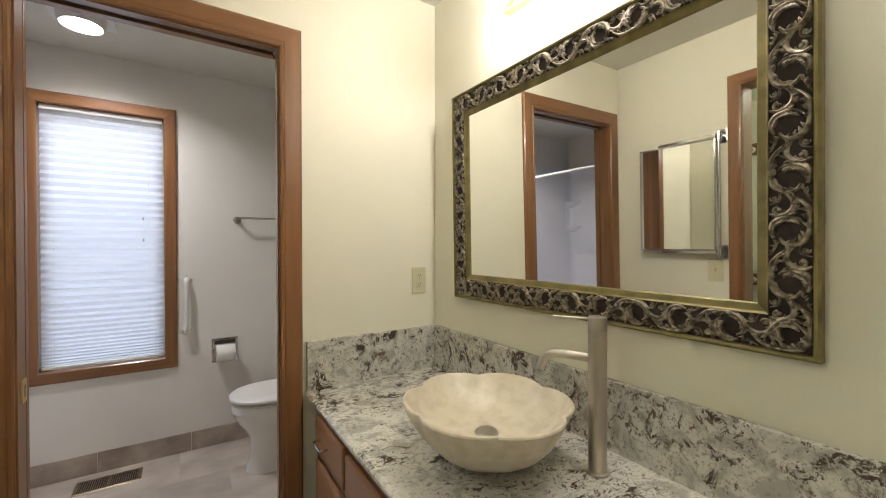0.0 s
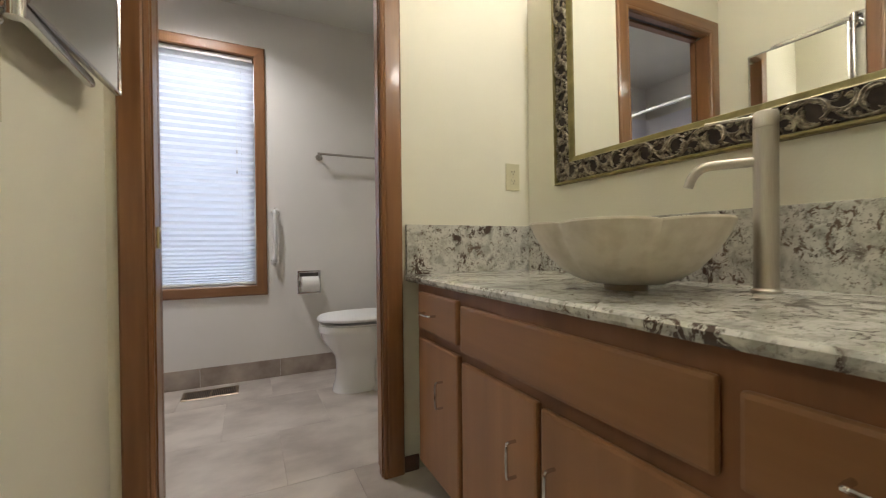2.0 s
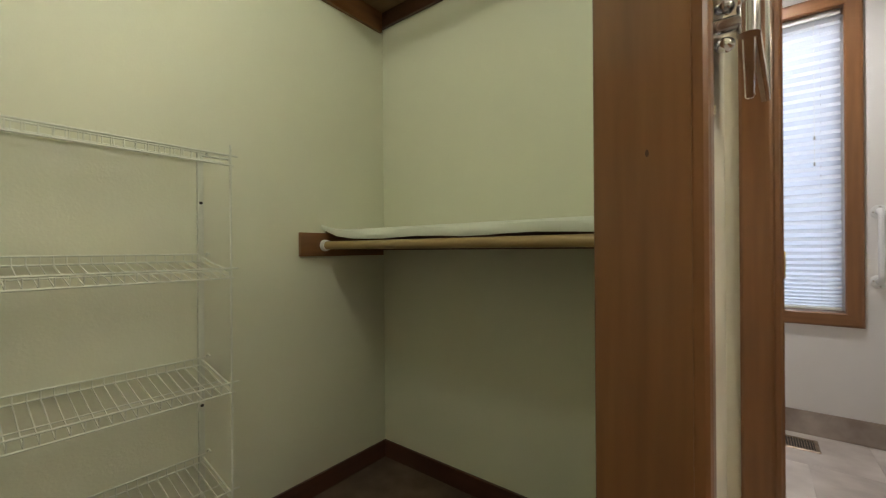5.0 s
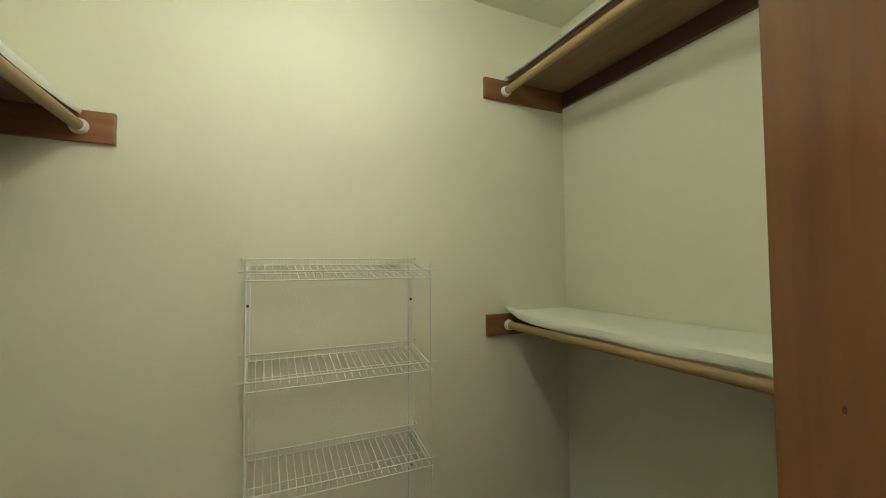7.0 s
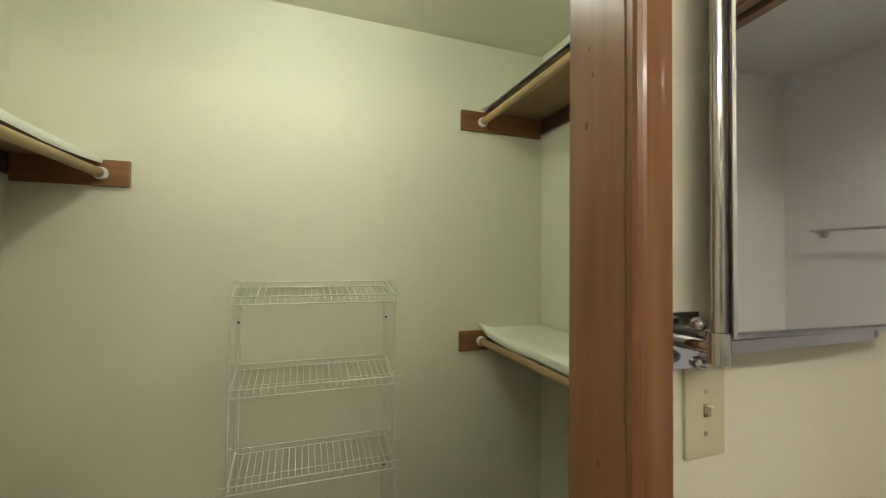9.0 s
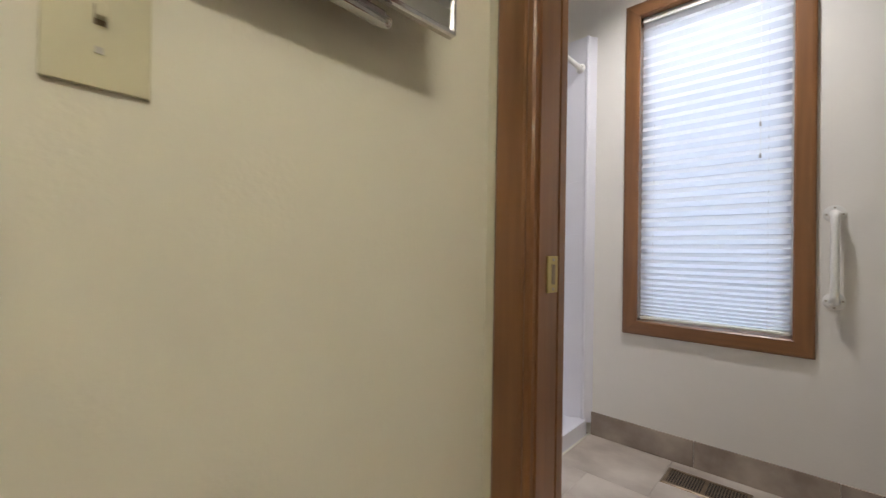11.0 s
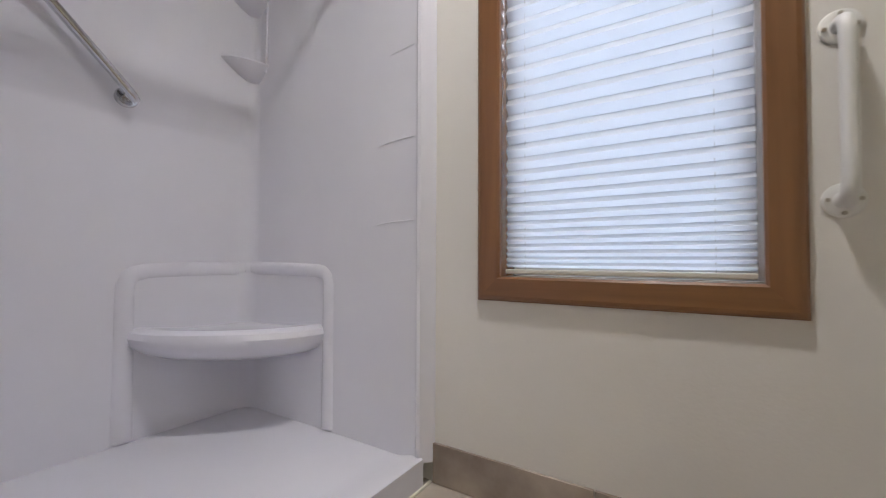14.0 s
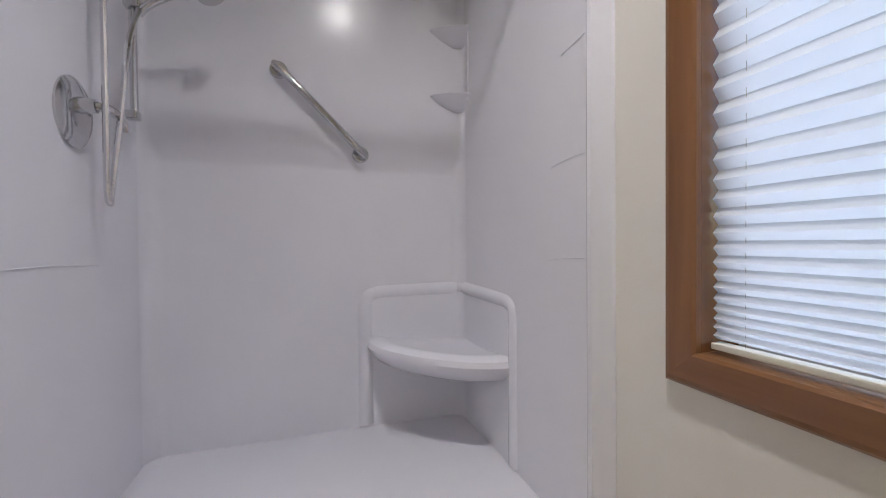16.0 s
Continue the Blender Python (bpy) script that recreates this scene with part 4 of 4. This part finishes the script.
def floor_register():
    x0, x1, y0, y1 = 0.002, 0.314, 3.005, 3.165
    v = thing("floor_register", (0.158, 3.085, 0), "bronze metal floor register set in the tile", "floor vent")
    for s, b in molding((x0 + 0.018, y0 + 0.018, x1 - 0.018, y1 - 0.018), [(0.0, 0.005), (0.012, 0.0055), (0.018, 0.0008)], lambda a, b, h: (a, b, h)).items():
        part("frame", b, VENT, v)
    # no duct is built; a near-black sheet paints its shade
    part("pan", block(x0 + 0.018, y0 + 0.018, 0.0003, x1 - 0.018, y1 - 0.018, 0.0012), SLOT, v, "dark sheet standing in for the shaded duct")
    part("divider", block(0.15, y0 + 0.018, 0.0012, 0.166, y1 - 0.018, 0.0052), VENT, v)
    n = 26
    for i in range(n):
        x = x0 + 0.024 + (x1 - x0 - 0.048) * i / (n - 1)
        if abs(x - 0.158) > 0.012:
            b = block(x - 0.0018, y0 + 0.018, 0.0012, x + 0.0018, y1 - 0.018, 0.0045)
            part("louvre", b, VENT, v)


floor_register()


def globe_light(name, c, r, material, label):
    """A lit glass globe hung just below the ceiling on a white socket."""
    t = thing(name, c, label, "ceiling light")
    x, y, z = c
    part("socket", rod(bmesh.new(), (x, y, z - 0.001), (x, y, z - 0.045), 0.06, 28, 0.038), PLASTIC, t, "", True)
    part("globe", ball(bmesh.new(), (x, y, z - 0.04 - r), r, 1, 1, 1, 24, 16), material, t, "lit white glass globe", True)


def fan_light(c):
    """A square white cover plate with a round lit lens in a flared ring."""
    t = thing("ceiling_light", c, "square white ceiling light with a round lit lens", "ceiling light")
    x, y, z = c
    part("cover_plate", block(x - 0.13, y - 0.13, z - 0.014, x + 0.13, y + 0.13, z - 0.001, 0.006), PLASTIC, t)

    def circle(r, d):
        return [(x + r * math.cos(a), y + r * math.sin(a), z - d) for a in (2 * math.pi * k / 40 for k in range(40))]

    bm = bmesh.new()
    rings(bm, [circle(r, d) for r, d in ((0.1, 0.0145), (0.099, 0.045), (0.089, 0.07), (0.083, 0.068), (0.079, 0.0145))])
    part("lens_ring", bm, PLASTIC, t, "", True)
    bm = bmesh.new()
    rings(bm, [circle(r, d) for r, d in ((0.0785, 0.0146), (0.078, 0.016), (0.06, 0.018), (0.025, 0.0195))])
    part("lens", bm, DOME_GLOW, t, "lit white lens", True)


fan_light((0.11, 2.73, CEIL_Z))
globe_light("closet_light", (-0.58, 0.55, CLOSET_CEIL), 0.09, CLOSET_GLOW, "lit globe light on the closet ceiling")

# ---- shower ----
SX0, SX1, SY0, SY1 = -1.345, -0.41, 1.945, 3.2


def shower_stall():
    s = thing("shower_stall", (-0.9, 2.57, 0), "white moulded acrylic shower stall with low threshold", "shower")
    bm = bmesh.new()
    nx, ny = 20, 26
    grid = []
    for i in range(nx + 1):
        x = SX0 + (SX1 - SX0) * i / nx
        row = []
        for j in range(ny + 1):
            y = SY0 + (SY1 - SY0) * j / ny
            d = math.hypot((x + 0.8) / 0.42, (y - 2.54) / 0.6)
            edge = max(0.0, min(1.0, (SX1 - 0.05 - x) / 0.03))
            row.append(bm.verts.new((x, y, 0.088 - edge * (0.013 + 0.007 * max(0.0, 1 - d)))))
        grid.append(row)
    for i in range(nx):
        for j in range(ny):
            bm.faces.new((grid[i][j], grid[i + 1][j], grid[i + 1][j + 1], grid[i][j + 1]))
    lowv = [bm.verts.new((SX1, v.co.y, 0.001)) for v in grid[nx]]
    for j in range(ny):
        bm.faces.new((grid[nx][j], lowv[j], lowv[j + 1], grid[nx][j + 1]))
    part("shower_pan", bm, ACRYLIC, s, "white acrylic shower pan", True)
    part("caulk_bead", rod(bmesh.new(), (SX1 + 0.001, SY0, 0.003), (SX1 + 0.001, Y_WIN - 0.012, 0.003), 0.005, 8), CAULK, s)
    dr = part("drain", rod(bmesh.new(), (-0.8, 2.545, 0.058), (-0.8, 2.545, 0.0665), 0.05, 32), CHROME, s, "chrome drain grate", True)
    for i in range(-2, 3):
        for j in range(-2, 3):
            if i * i + j * j < 6:
                part("drain_hole", rod(bmesh.new(), (-0.8 + 0.016 * i, 2.545 + 0.016 * j, 0.0666), (-0.8 + 0.016 * i, 2.545 + 0.016 * j, 0.0669), 0.005, 8), SLOT, dr)
    # walls: the upper part stands proud of the lower above a rounded shoulder
    prof = [(0.006, 0.066), (0.006, 1.18), (0.009, 1.2), (0.02, 1.225), (0.03, 1.255), (0.034, 1.285), (0.034, 2.2)]
    xr = SX0 + 0.068

    def corner_line(d):
        """The plan of the back wall with its two coved corners; d: how proud the wall stands."""
        r, ya, yb = xr - SX0 - d, SY0 + 0.003, SY1
        pts = [(xr - r * math.sin(k * math.pi / 20), ya + r - r * math.cos(k * math.pi / 20)) for k in range(11)]
        pts += [(xr - r * math.cos(k * math.pi / 20), yb - r + r * math.sin(k * math.pi / 20)) for k in range(11)]
        return pts

    bm = bmesh.new()
    rings(bm, [[(x, y, z) for x, y in corner_line(d)] for d, z in prof], closed=False)
    part("back_panel", bm, ACRYLIC, s, "", True)
    part("valve_panel", block(xr, Y_DOOR_N + 0.001, 0.066, SX1 - 0.012, SY0 + 0.003, 2.2), ACRYLIC, s)
    part("window_side_panel", block(xr, SY1, 0.066, SX1 - 0.03, Y_WIN - 0.001, 2.2), ACRYLIC, s)
    bm = bmesh.new()
    rings(bm, [[(x, y, z) for x, y in ((SX1 - 0.03, SY1 - 0.004), (SX1 - 0.022, SY1 - 0.008), (SX1 - 0.012, SY1 - 0.004), (SX1 - 0.008, SY1 + 0.02), (SX1 + 0.008, Y_WIN - 0.014), (SX1 + 0.012, Y_WIN - 0.001), (SX1 - 0.03, Y_WIN - 0.001))] for z in (0.066, 2.2)])
    part("edge_flange", bm, ACRYLIC, s, "", True)
    part("edge_flange", block(SX1 - 0.012, Y_DOOR_N + 0.001, 0.0, SX1 + 0.008, SY0 + 0.008, 2.2, 0.004), ACRYLIC, s, "", True)
    for z, x0 in ((0.83, -0.62), (1.1, -0.6), (1.4, -0.55)):
        part("embossed_line", tube(bmesh.new(), smooth_line([(x0, SY1 - 0.0002, z - 0.012), (x0 + 0.07, SY1 - 0.0005, z - 0.004), (SX1 - 0.04, SY1 - 0.0008, z)], 4), 0.0016, 6), ACRYLIC, s)
    part("embossed_line", tube(bmesh.new(), [(-1.0, SY0 + 0.0035, 0.815), (-0.8, SY0 + 0.0035, 0.825), (-0.45, SY0 + 0.0035, 0.825)], 0.0016, 6), ACRYLIC, s)
    # corner shelves
    for z in (1.53, 1.82):
        bm = bmesh.new()
        loops = []
        for rr, zz in ((0.35, z - 0.066), (0.55, z - 0.052), (0.77, z - 0.032), (0.94, z - 0.013), (1.0, z - 0.005), (0.985, z + 0.002), (0.9, z - 0.004), (0.45, z - 0.007)):
            loops.append([(SX0 + 0.02, SY1 + 0.01, zz)] + [(SX0 + 0.02 + 0.1 * rr * math.cos(a), SY1 + 0.01 - 0.168 * rr * math.sin(a), zz) for a in (math.pi / 2 * k / 16 for k in range(17))])
        part("corner_shelf", rings(bm, loops), ACRYLIC, s, "moulded corner shelf", True)
    bm = tube(bmesh.new(), smooth_line([(SX0 + 0.036, SY1 - 0.03, 1.835), (SX0 + 0.08, SY1 - 0.003, 1.835), (SX0 + 0.104, SY1 - 0.001, 1.82), (SX0 + 0.106, SY1 - 0.001, 1.66), (SX0 + 0.104, SY1 - 0.001, 1.5)], 4), 0.006, 10)
    part("shelf_edge", bm, ACRYLIC, s, "", True)
    # corner seat
    cx, cy = SX0 + 0.007, SY1
    lx, ly = 0.522, 0.475
    bm = bmesh.new()
    prof = [(0.1, 0.325), (0.5, 0.332), (0.72, 0.346), (0.85, 0.372), (0.92, 0.405), (0.94, 0.43), (0.925, 0.45), (0.87, 0.461), (0.76, 0.454), (0.55, 0.441), (0.3, 0.436)]
    loops = []
    for k, z in prof:
        loop = [(cx - 0.006, cy + 0.006, z)]
        for i in range(25):
            a = math.pi / 2 * i / 24
            rr = 1.0
            flat = 1.0 - 0.06 * math.sin(2 * a) ** 2
            loop.append((cx + lx * k * rr * flat * math.cos(a), cy - ly * k * rr * flat * math.sin(a), z))
        loops.append(loop)
    seat = part("corner_seat", rings(bm, loops), ACRYLIC, s, "moulded white corner seat", True)
    # the raised shield round the seat: one rounded bead that follows the coved corner
    wall_line = [(x, y) for x, y in corner_line(0.006) if y > cy - 0.2]
    across = [(cx - 0.024, cy - ly + 0.14)] + [(x - 0.017, y + 0.017) for x, y in wall_line[1::3]] + [(cx + lx - 0.14, cy + 0.025)]
    left, right = (cx - 0.024, cy - ly + 0.026), (cx + lx - 0.026, cy + 0.025)
    path = [(*left, 0.085), (*left, 0.25), (*left, 0.45), (*left, 0.6), (left[0], left[1] + 0.012, 0.638), (left[0], left[1] + 0.045, 0.654)]
    path += [(x, y, 0.66) for x, y in across]
    path += [(right[0] - 0.045, right[1], 0.656), (right[0] - 0.012, right[1], 0.642), (*right, 0.605), (*right, 0.45), (*right, 0.25), (*right, 0.085)]
    part("seat_border", tube(bmesh.new(), smooth_line(path, 5), lambda t: 0.036 + 0.004 * abs(2 * t - 1) ** 2, 18), ACRYLIC, seat, "", True)
    bm = bmesh.new()
    ring = [left] + across + [right]
    inset = [(x + 0.026, y - 0.026) for x, y in ring]
    rings(bm, [[(x, y, z) for x, y in inset] for z in (0.07, 0.3, 0.645)], closed=False)
    part("seat_back", bm, ACRYLIC, seat, "", True)


shower_stall()


def grab_bar():
    g = thing("grab_bar", (-1.33, 2.58, 1.4), "polished chrome diagonal grab bar in the shower", "grab bar")
    a, b = Vector((-1.272, 2.418, 1.565)), Vector((-1.272, 2.735, 1.25))
    d = (b - a).normalized()
    wa, wb = SX0 + 0.034, SX0 + 0.026
    pts = smooth_line([(wa, a.y, a.z), (-1.295, a.y, a.z), tuple(a + d * 0.022), tuple(b - d * 0.022), (-1.295, b.y, b.z), (wb, b.y, b.z)], 5)
    part("bar", tube(bmesh.new(), pts, 0.0145, 16), CHROME, g, "", True)
    for p, w in ((a, wa), (b, wb)):
        part("flange", rod(bmesh.new(), (w - 0.0005, p.y, p.z), (w + 0.012, p.y, p.z), 0.036, 28, 0.031), CHROME, g, "", True)


grab_bar()


def shower_valve():
    v = thing("shower_valve", (-0.884, SY0, 1.22), "chrome shower valve with lever on the stall wall", "shower valve")
    y = SY0 + 0.003
    bm = bmesh.new()
    rings(bm, [[(-0.884 + 0.084 * r * math.cos(a), y + h, 1.22 + 0.092 * r * math.sin(a)) for a in (2 * math.pi * k / 36 for k in range(36))] for r, h in ((1.0, 0.0005), (1.0, 0.006), (0.86, 0.014), (0.5, 0.019))])
    part("escutcheon", bm, CHROME, v, "", True)
    part("hub", rod(bmesh.new(), (-0.884, y + 0.018, 1.24), (-0.884, y + 0.055, 1.24), 0.022, 20, 0.018), CHROME, v, "", True)
    part("lever", tube(bmesh.new(), smooth_line([(-0.884, y + 0.05, 1.24), (-0.9, y + 0.075, 1.24), (-0.955, y + 0.085, 1.225), (-0.975, y + 0.085, 1.2)], 4), lambda t: 0.012 - 0.003 * t, 12), CHROME, v, "", True)


shower_valve()


def hand_shower():
    h = thing("hand_shower", (-1.11, SY0, 1.28), "chrome hand shower on a slide bar with hose", "hand shower")
    y = SY0 + 0.06
    part("slide_bar", rod(bmesh.new(), (-1.11, y, 1.27), (-1.11, y, 1.98), 0.011, 16), CHROME, h, "", True)
    for z in (1.285, 1.965):
        part("bar_mount", block(-1.128, SY0 + 0.003, z - 0.014, -1.092, y + 0.014, z + 0.014, 0.006), CHROME, h, "", True)
    part("slider", block(-1.135, y - 0.02, 1.62, -1.085, y + 0.03, 1.675, 0.008), CHROME, h, "", True)
    head = part("spray_handle", tube(bmesh.new(), smooth_line([(-1.095, y + 0.02, 1.6), (-1.09, y + 0.06, 1.64), (-1.07, y + 0.15, 1.68), (-1.06, y + 0.2, 1.69)], 4), 0.0125, 12), CHROME, h, "", True)
    part("spray_head", rod(bmesh.new(), (-1.055, y + 0.22, 1.705), (-1.05, y + 0.235, 1.668), 0.026, 24, 0.042), CHROME, head, "", True)
    pts = smooth_line([(-1.09, y + 0.02, 1.6), (-1.055, y + 0.035, 1.59), (-0.965, y + 0.04, 1.45), (-0.925, y + 0.03, 1.2), (-0.902, y + 0.02, 1.04), (-0.886, y + 0.02, 0.985), (-0.872, y + 0.02, 1.04), (-0.872, y + 0.02, 1.3), (-0.876, y + 0.01, 1.9), (-0.876, SY0 + 0.006, 1.97)], 8)
    bm = bmesh.new()
    n = len(pts)
    fine = []
    for a, b in zip(pts, pts[1:]):
        for k in range(5):
            fine.append(a.lerp(b, k / 5))
    tube(bm, fine, lambda t: 0.0078 + 0.0005 * math.sin(t * len(fine) * 1.57), 8)
    part("hose", bm, CHROME, h, "ribbed chrome hose", True)


hand_shower()


def curtain_rod():
    c = thing("shower_curtain_rod", (-0.47, 2.57, 2.03), "white shower curtain rod above the threshold", "curtain rod")
    part("rod", rod(bmesh.new(), (-0.47, SY0 + 0.004, 2.03), (-0.47, SY1 - 0.001, 2.03), 0.0127, 16), PLASTIC, c, "", True)
    for y0, y1 in ((SY0 + 0.0035, SY0 + 0.018), (SY1 - 0.0005, SY1 - 0.016)):
        part("end_flange", rod(bmesh.new(), (-0.47, y0, 2.03), (-0.47, y1, 2.03), 0.027, 20, 0.018), PLASTIC, c, "", True)


curtain_rod()


# ---- closet ----
def closet_shelf(wall_y, inward, z, group, reach=0.46, rod_at=0.35, drop=1.0):
    """Cleats, a board with white liner that curls up at the front, and a dowel in end cups. inward: -1 points south."""
    name = "closet_shelf"
    s = thing(name, (-0.73, wall_y, z), "closet shelf with curling white liner and wooden hanging rod", "shelf", group)
    x0, x1 = X_CLOSET, -0.1135
    d = lambda k: wall_y + inward * k
    h = 0.095
    part("side_cleat", block(x0 + 0.0005, d(0.018), z - h, x0 + 0.018, d(reach), z, 0.002), FIR_Y, s)
    part("side_cleat", block(x1 - 0.018, d(0.018), z - h, x1 - 0.0005, d(reach), z, 0.002), FIR_Y, s)
    part("wall_cleat", block(x0 + 0.0005, d(0.0005), z - 0.072, x1 - 0.0005, d(0.018), z, 0.002), DARK_X, s, "dark stained wall cleat")
    part("board", block(x0 + 0.001, d(0.001), z + 0.0005, x1 - 0.001, d(rod_at - 0.015), z + 0.008, 0.001), BOARD, s, "bare wood shelf board")
    bm = bmesh.new()
    loops = []
    n = 14
    for i in range(n + 1):
        x = x0 + 0.02 + (x1 - x0 - 0.05) * i / n
        w = 0.003 * math.sin(i * 1.3)
        lift = 0.045 * max(0.0, 1 - i * 0.8) * (1.0 if drop == 1.0 else 0.25)
        loops.append([(x - lift * 0.5, d(k), z + 0.0085 + zz) for k, zz in ((0.003, 0.0005), (rod_at - 0.15, 0.001), (rod_at - 0.06, 0.003), (rod_at - 0.014, 0.002 + lift * 0.4), (rod_at + 0.002, drop * (-0.008 + w) + lift * 0.8), (rod_at + 0.006, drop * (-0.024 + w) + lift), (rod_at + 0.002, drop * (-0.036 + w) + lift))])
    rings(bm, loops, closed=False)
    part("liner", bm, LINER, s, "white liner, curled at the front edge", True)
    bar = part("hanging_rod", rod(bmesh.new(), (x0 + 0.02, d(rod_at), z - 0.051), (x1 - 0.02, d(rod_at), z - 0.051), 0.0165, 20), DOWEL, s, "pale wooden dowel", True)
    for a, b in ((x0 + 0.0182, x0 + 0.036), (x1 - 0.0182, x1 - 0.036)):
        part("end_cup", rod(bmesh.new(), (a, d(rod_at), z - 0.051), (b, d(rod_at), z - 0.051), 0.0245, 20, 0.021), PLASTIC, bar, "white plastic rod cup", True)


closet_shelf(Y_CN, -1, 2.13, "closet shelves", drop=0.25)
closet_shelf(Y_CN, -1, 1.066, "closet shelves")
closet_shelf(Y_CS, 1, 1.757, "closet shelves", 0.358, 0.272, 0.95)


def wire_rack():
    """White wire shelves hung on two wall posts, each shelf sloping down to its front rail."""
    y0, y1 = 0.325, 0.93
    xb, xf = X_CLOSET + 0.022, -1.128
    r = thing("wire_shelf_rack", (-1.24, 0.63, 0), "white vinyl-coated wire shelf rack on the closet wall", "wire rack")
    levels = [1.27, 0.945, 0.615, 0.305, 0.06]
    for y in (y0 + 0.008, y1 - 0.008):
        p = part("back_post", block(X_CLOSET + 0.003, y - 0.009, 0.012, X_CLOSET + 0.014, y + 0.009, 1.318, 0.002), WIRE, r)
        for z in (1.15, 0.5):
            part("screw", rod(bmesh.new(), (X_CLOSET + 0.014, y, z), (X_CLOSET + 0.017, y, z), 0.005, 10), SLOT, p)
        part("front_post", rod(bmesh.new(), (xf, y, 0.0), (xf, y, 1.3), 0.003, 8), WIRE, r)
    for z in levels:
        zb = z + 0.04
        sh = part("shelf_rail", rod(bmesh.new(), (xf, y0 - 0.012, z), (xf, y1 + 0.012, z), 0.003, 8), WIRE, r)
        for x, zz in ((xf, z - 0.028), (xb, zb), (xb, zb - 0.022)):
            part("rail", rod(bmesh.new(), (x, y0, zz), (x, y1, zz), 0.0027, 8), WIRE, sh)
        part("rail", rod(bmesh.new(), (xb + 0.13, y0, (zb - 0.022) * 0.38 + (z - 0.026) * 0.62), (xb + 0.13, y1, (zb - 0.022) * 0.38 + (z - 0.026) * 0.62), 0.0022, 6), WIRE, sh)
        wire = None
        for i in range(25):
            y = y0 + (y1 - y0) * (i + 0.5) / 25
            if wire is None:
                wire = part("wire", tube(bmesh.new(), [(xb, y, zb), (xb + 0.003, y, zb - 0.022), (xf - 0.004, y, z - 0.026), (xf, y, z - 0.002)], 0.0015, 5), WIRE, sh)
                first = y
            else:
                w = new("wire", wire.data)
                w.parent, w.matrix_parent_inverse = sh, wire.matrix_parent_inverse
                w.location = (0, y - first, 0)
        for y in (y0 - 0.012, y1 + 0.012):
            part("hook", tube(bmesh.new(), smooth_line([(xb + 0.004, y, zb), (xb - 0.012, y, zb + 0.004), (X_CLOSET + 0.002, y, zb - 0.006)], 3), 0.003, 6), WIRE, sh, "small wall hook")
        for y in (y0 + 0.008, y1 - 0.008):
            part("side_wire", rod(bmesh.new(), (xb, y, zb - 0.01), (xf, y, z - 0.012), 0.003, 8), WIRE, sh)


wire_rack()

# ---- tile pieces ----
for i in range(9):
    x0 = -0.402 + 0.488 * i
    x1 = min(x0 + 0.4855, X_EAST - 0.001)
    if x1 > x0:
        part("base_tile", block(x0, Y_WIN - 0.0105, 0.0006, x1, Y_WIN - 0.0006, 0.124, 0.0012), BASE_TILE, bpy.data.objects["wall_window"])
    if x1 >= X_EAST - 0.001:
        break


def floor_tiles():
    size, gap = 0.508, 0.0013
    cache = {}
    for row in range(-7, 4):
        ya, yb = 1.834 + size * row, 1.834 + size * (row + 1)
        shift = 0.506 if row % 2 == 0 else 0.506 - size / 2
        for col in range(-4, 4):
            xa, xb = shift + size * col, shift + size * (col + 1)
            west = SX1 + 0.002 if ya > 1.8 else (0.001 if yb < 1.9 else 0.001)
            x0, x1 = max(xa, west) + gap / 2, min(xb, X_EAST - 0.001) - gap / 2
            y0, y1 = max(ya, -1.299) + gap / 2, min(yb, Y_WIN - 0.011) - gap / 2
            if x1 - x0 < 0.02 or y1 - y0 < 0.02:
                continue
            key = (round(x1 - x0, 3), round(y1 - y0, 3))
            if key not in cache:
                bm = block(-key[0] / 2, -key[1] / 2, -0.0038, key[0] / 2, key[1] / 2, 0.0)
                top = [e for e in bm.edges if all(v.co.z > -0.001 for v in e.verts)]
                bmesh.ops.bevel(bm, geom=top, offset=0.0007, segments=1, affect="EDGES")
                ob = part("tile", bm, TILE, floor)
                cache[key] = ob.data
            else:
                ob = new("tile", cache[key])
                ob.parent = floor
            ob.location = ((x0 + x1) / 2, (y0 + y1) / 2, 0.0)


floor_tiles()
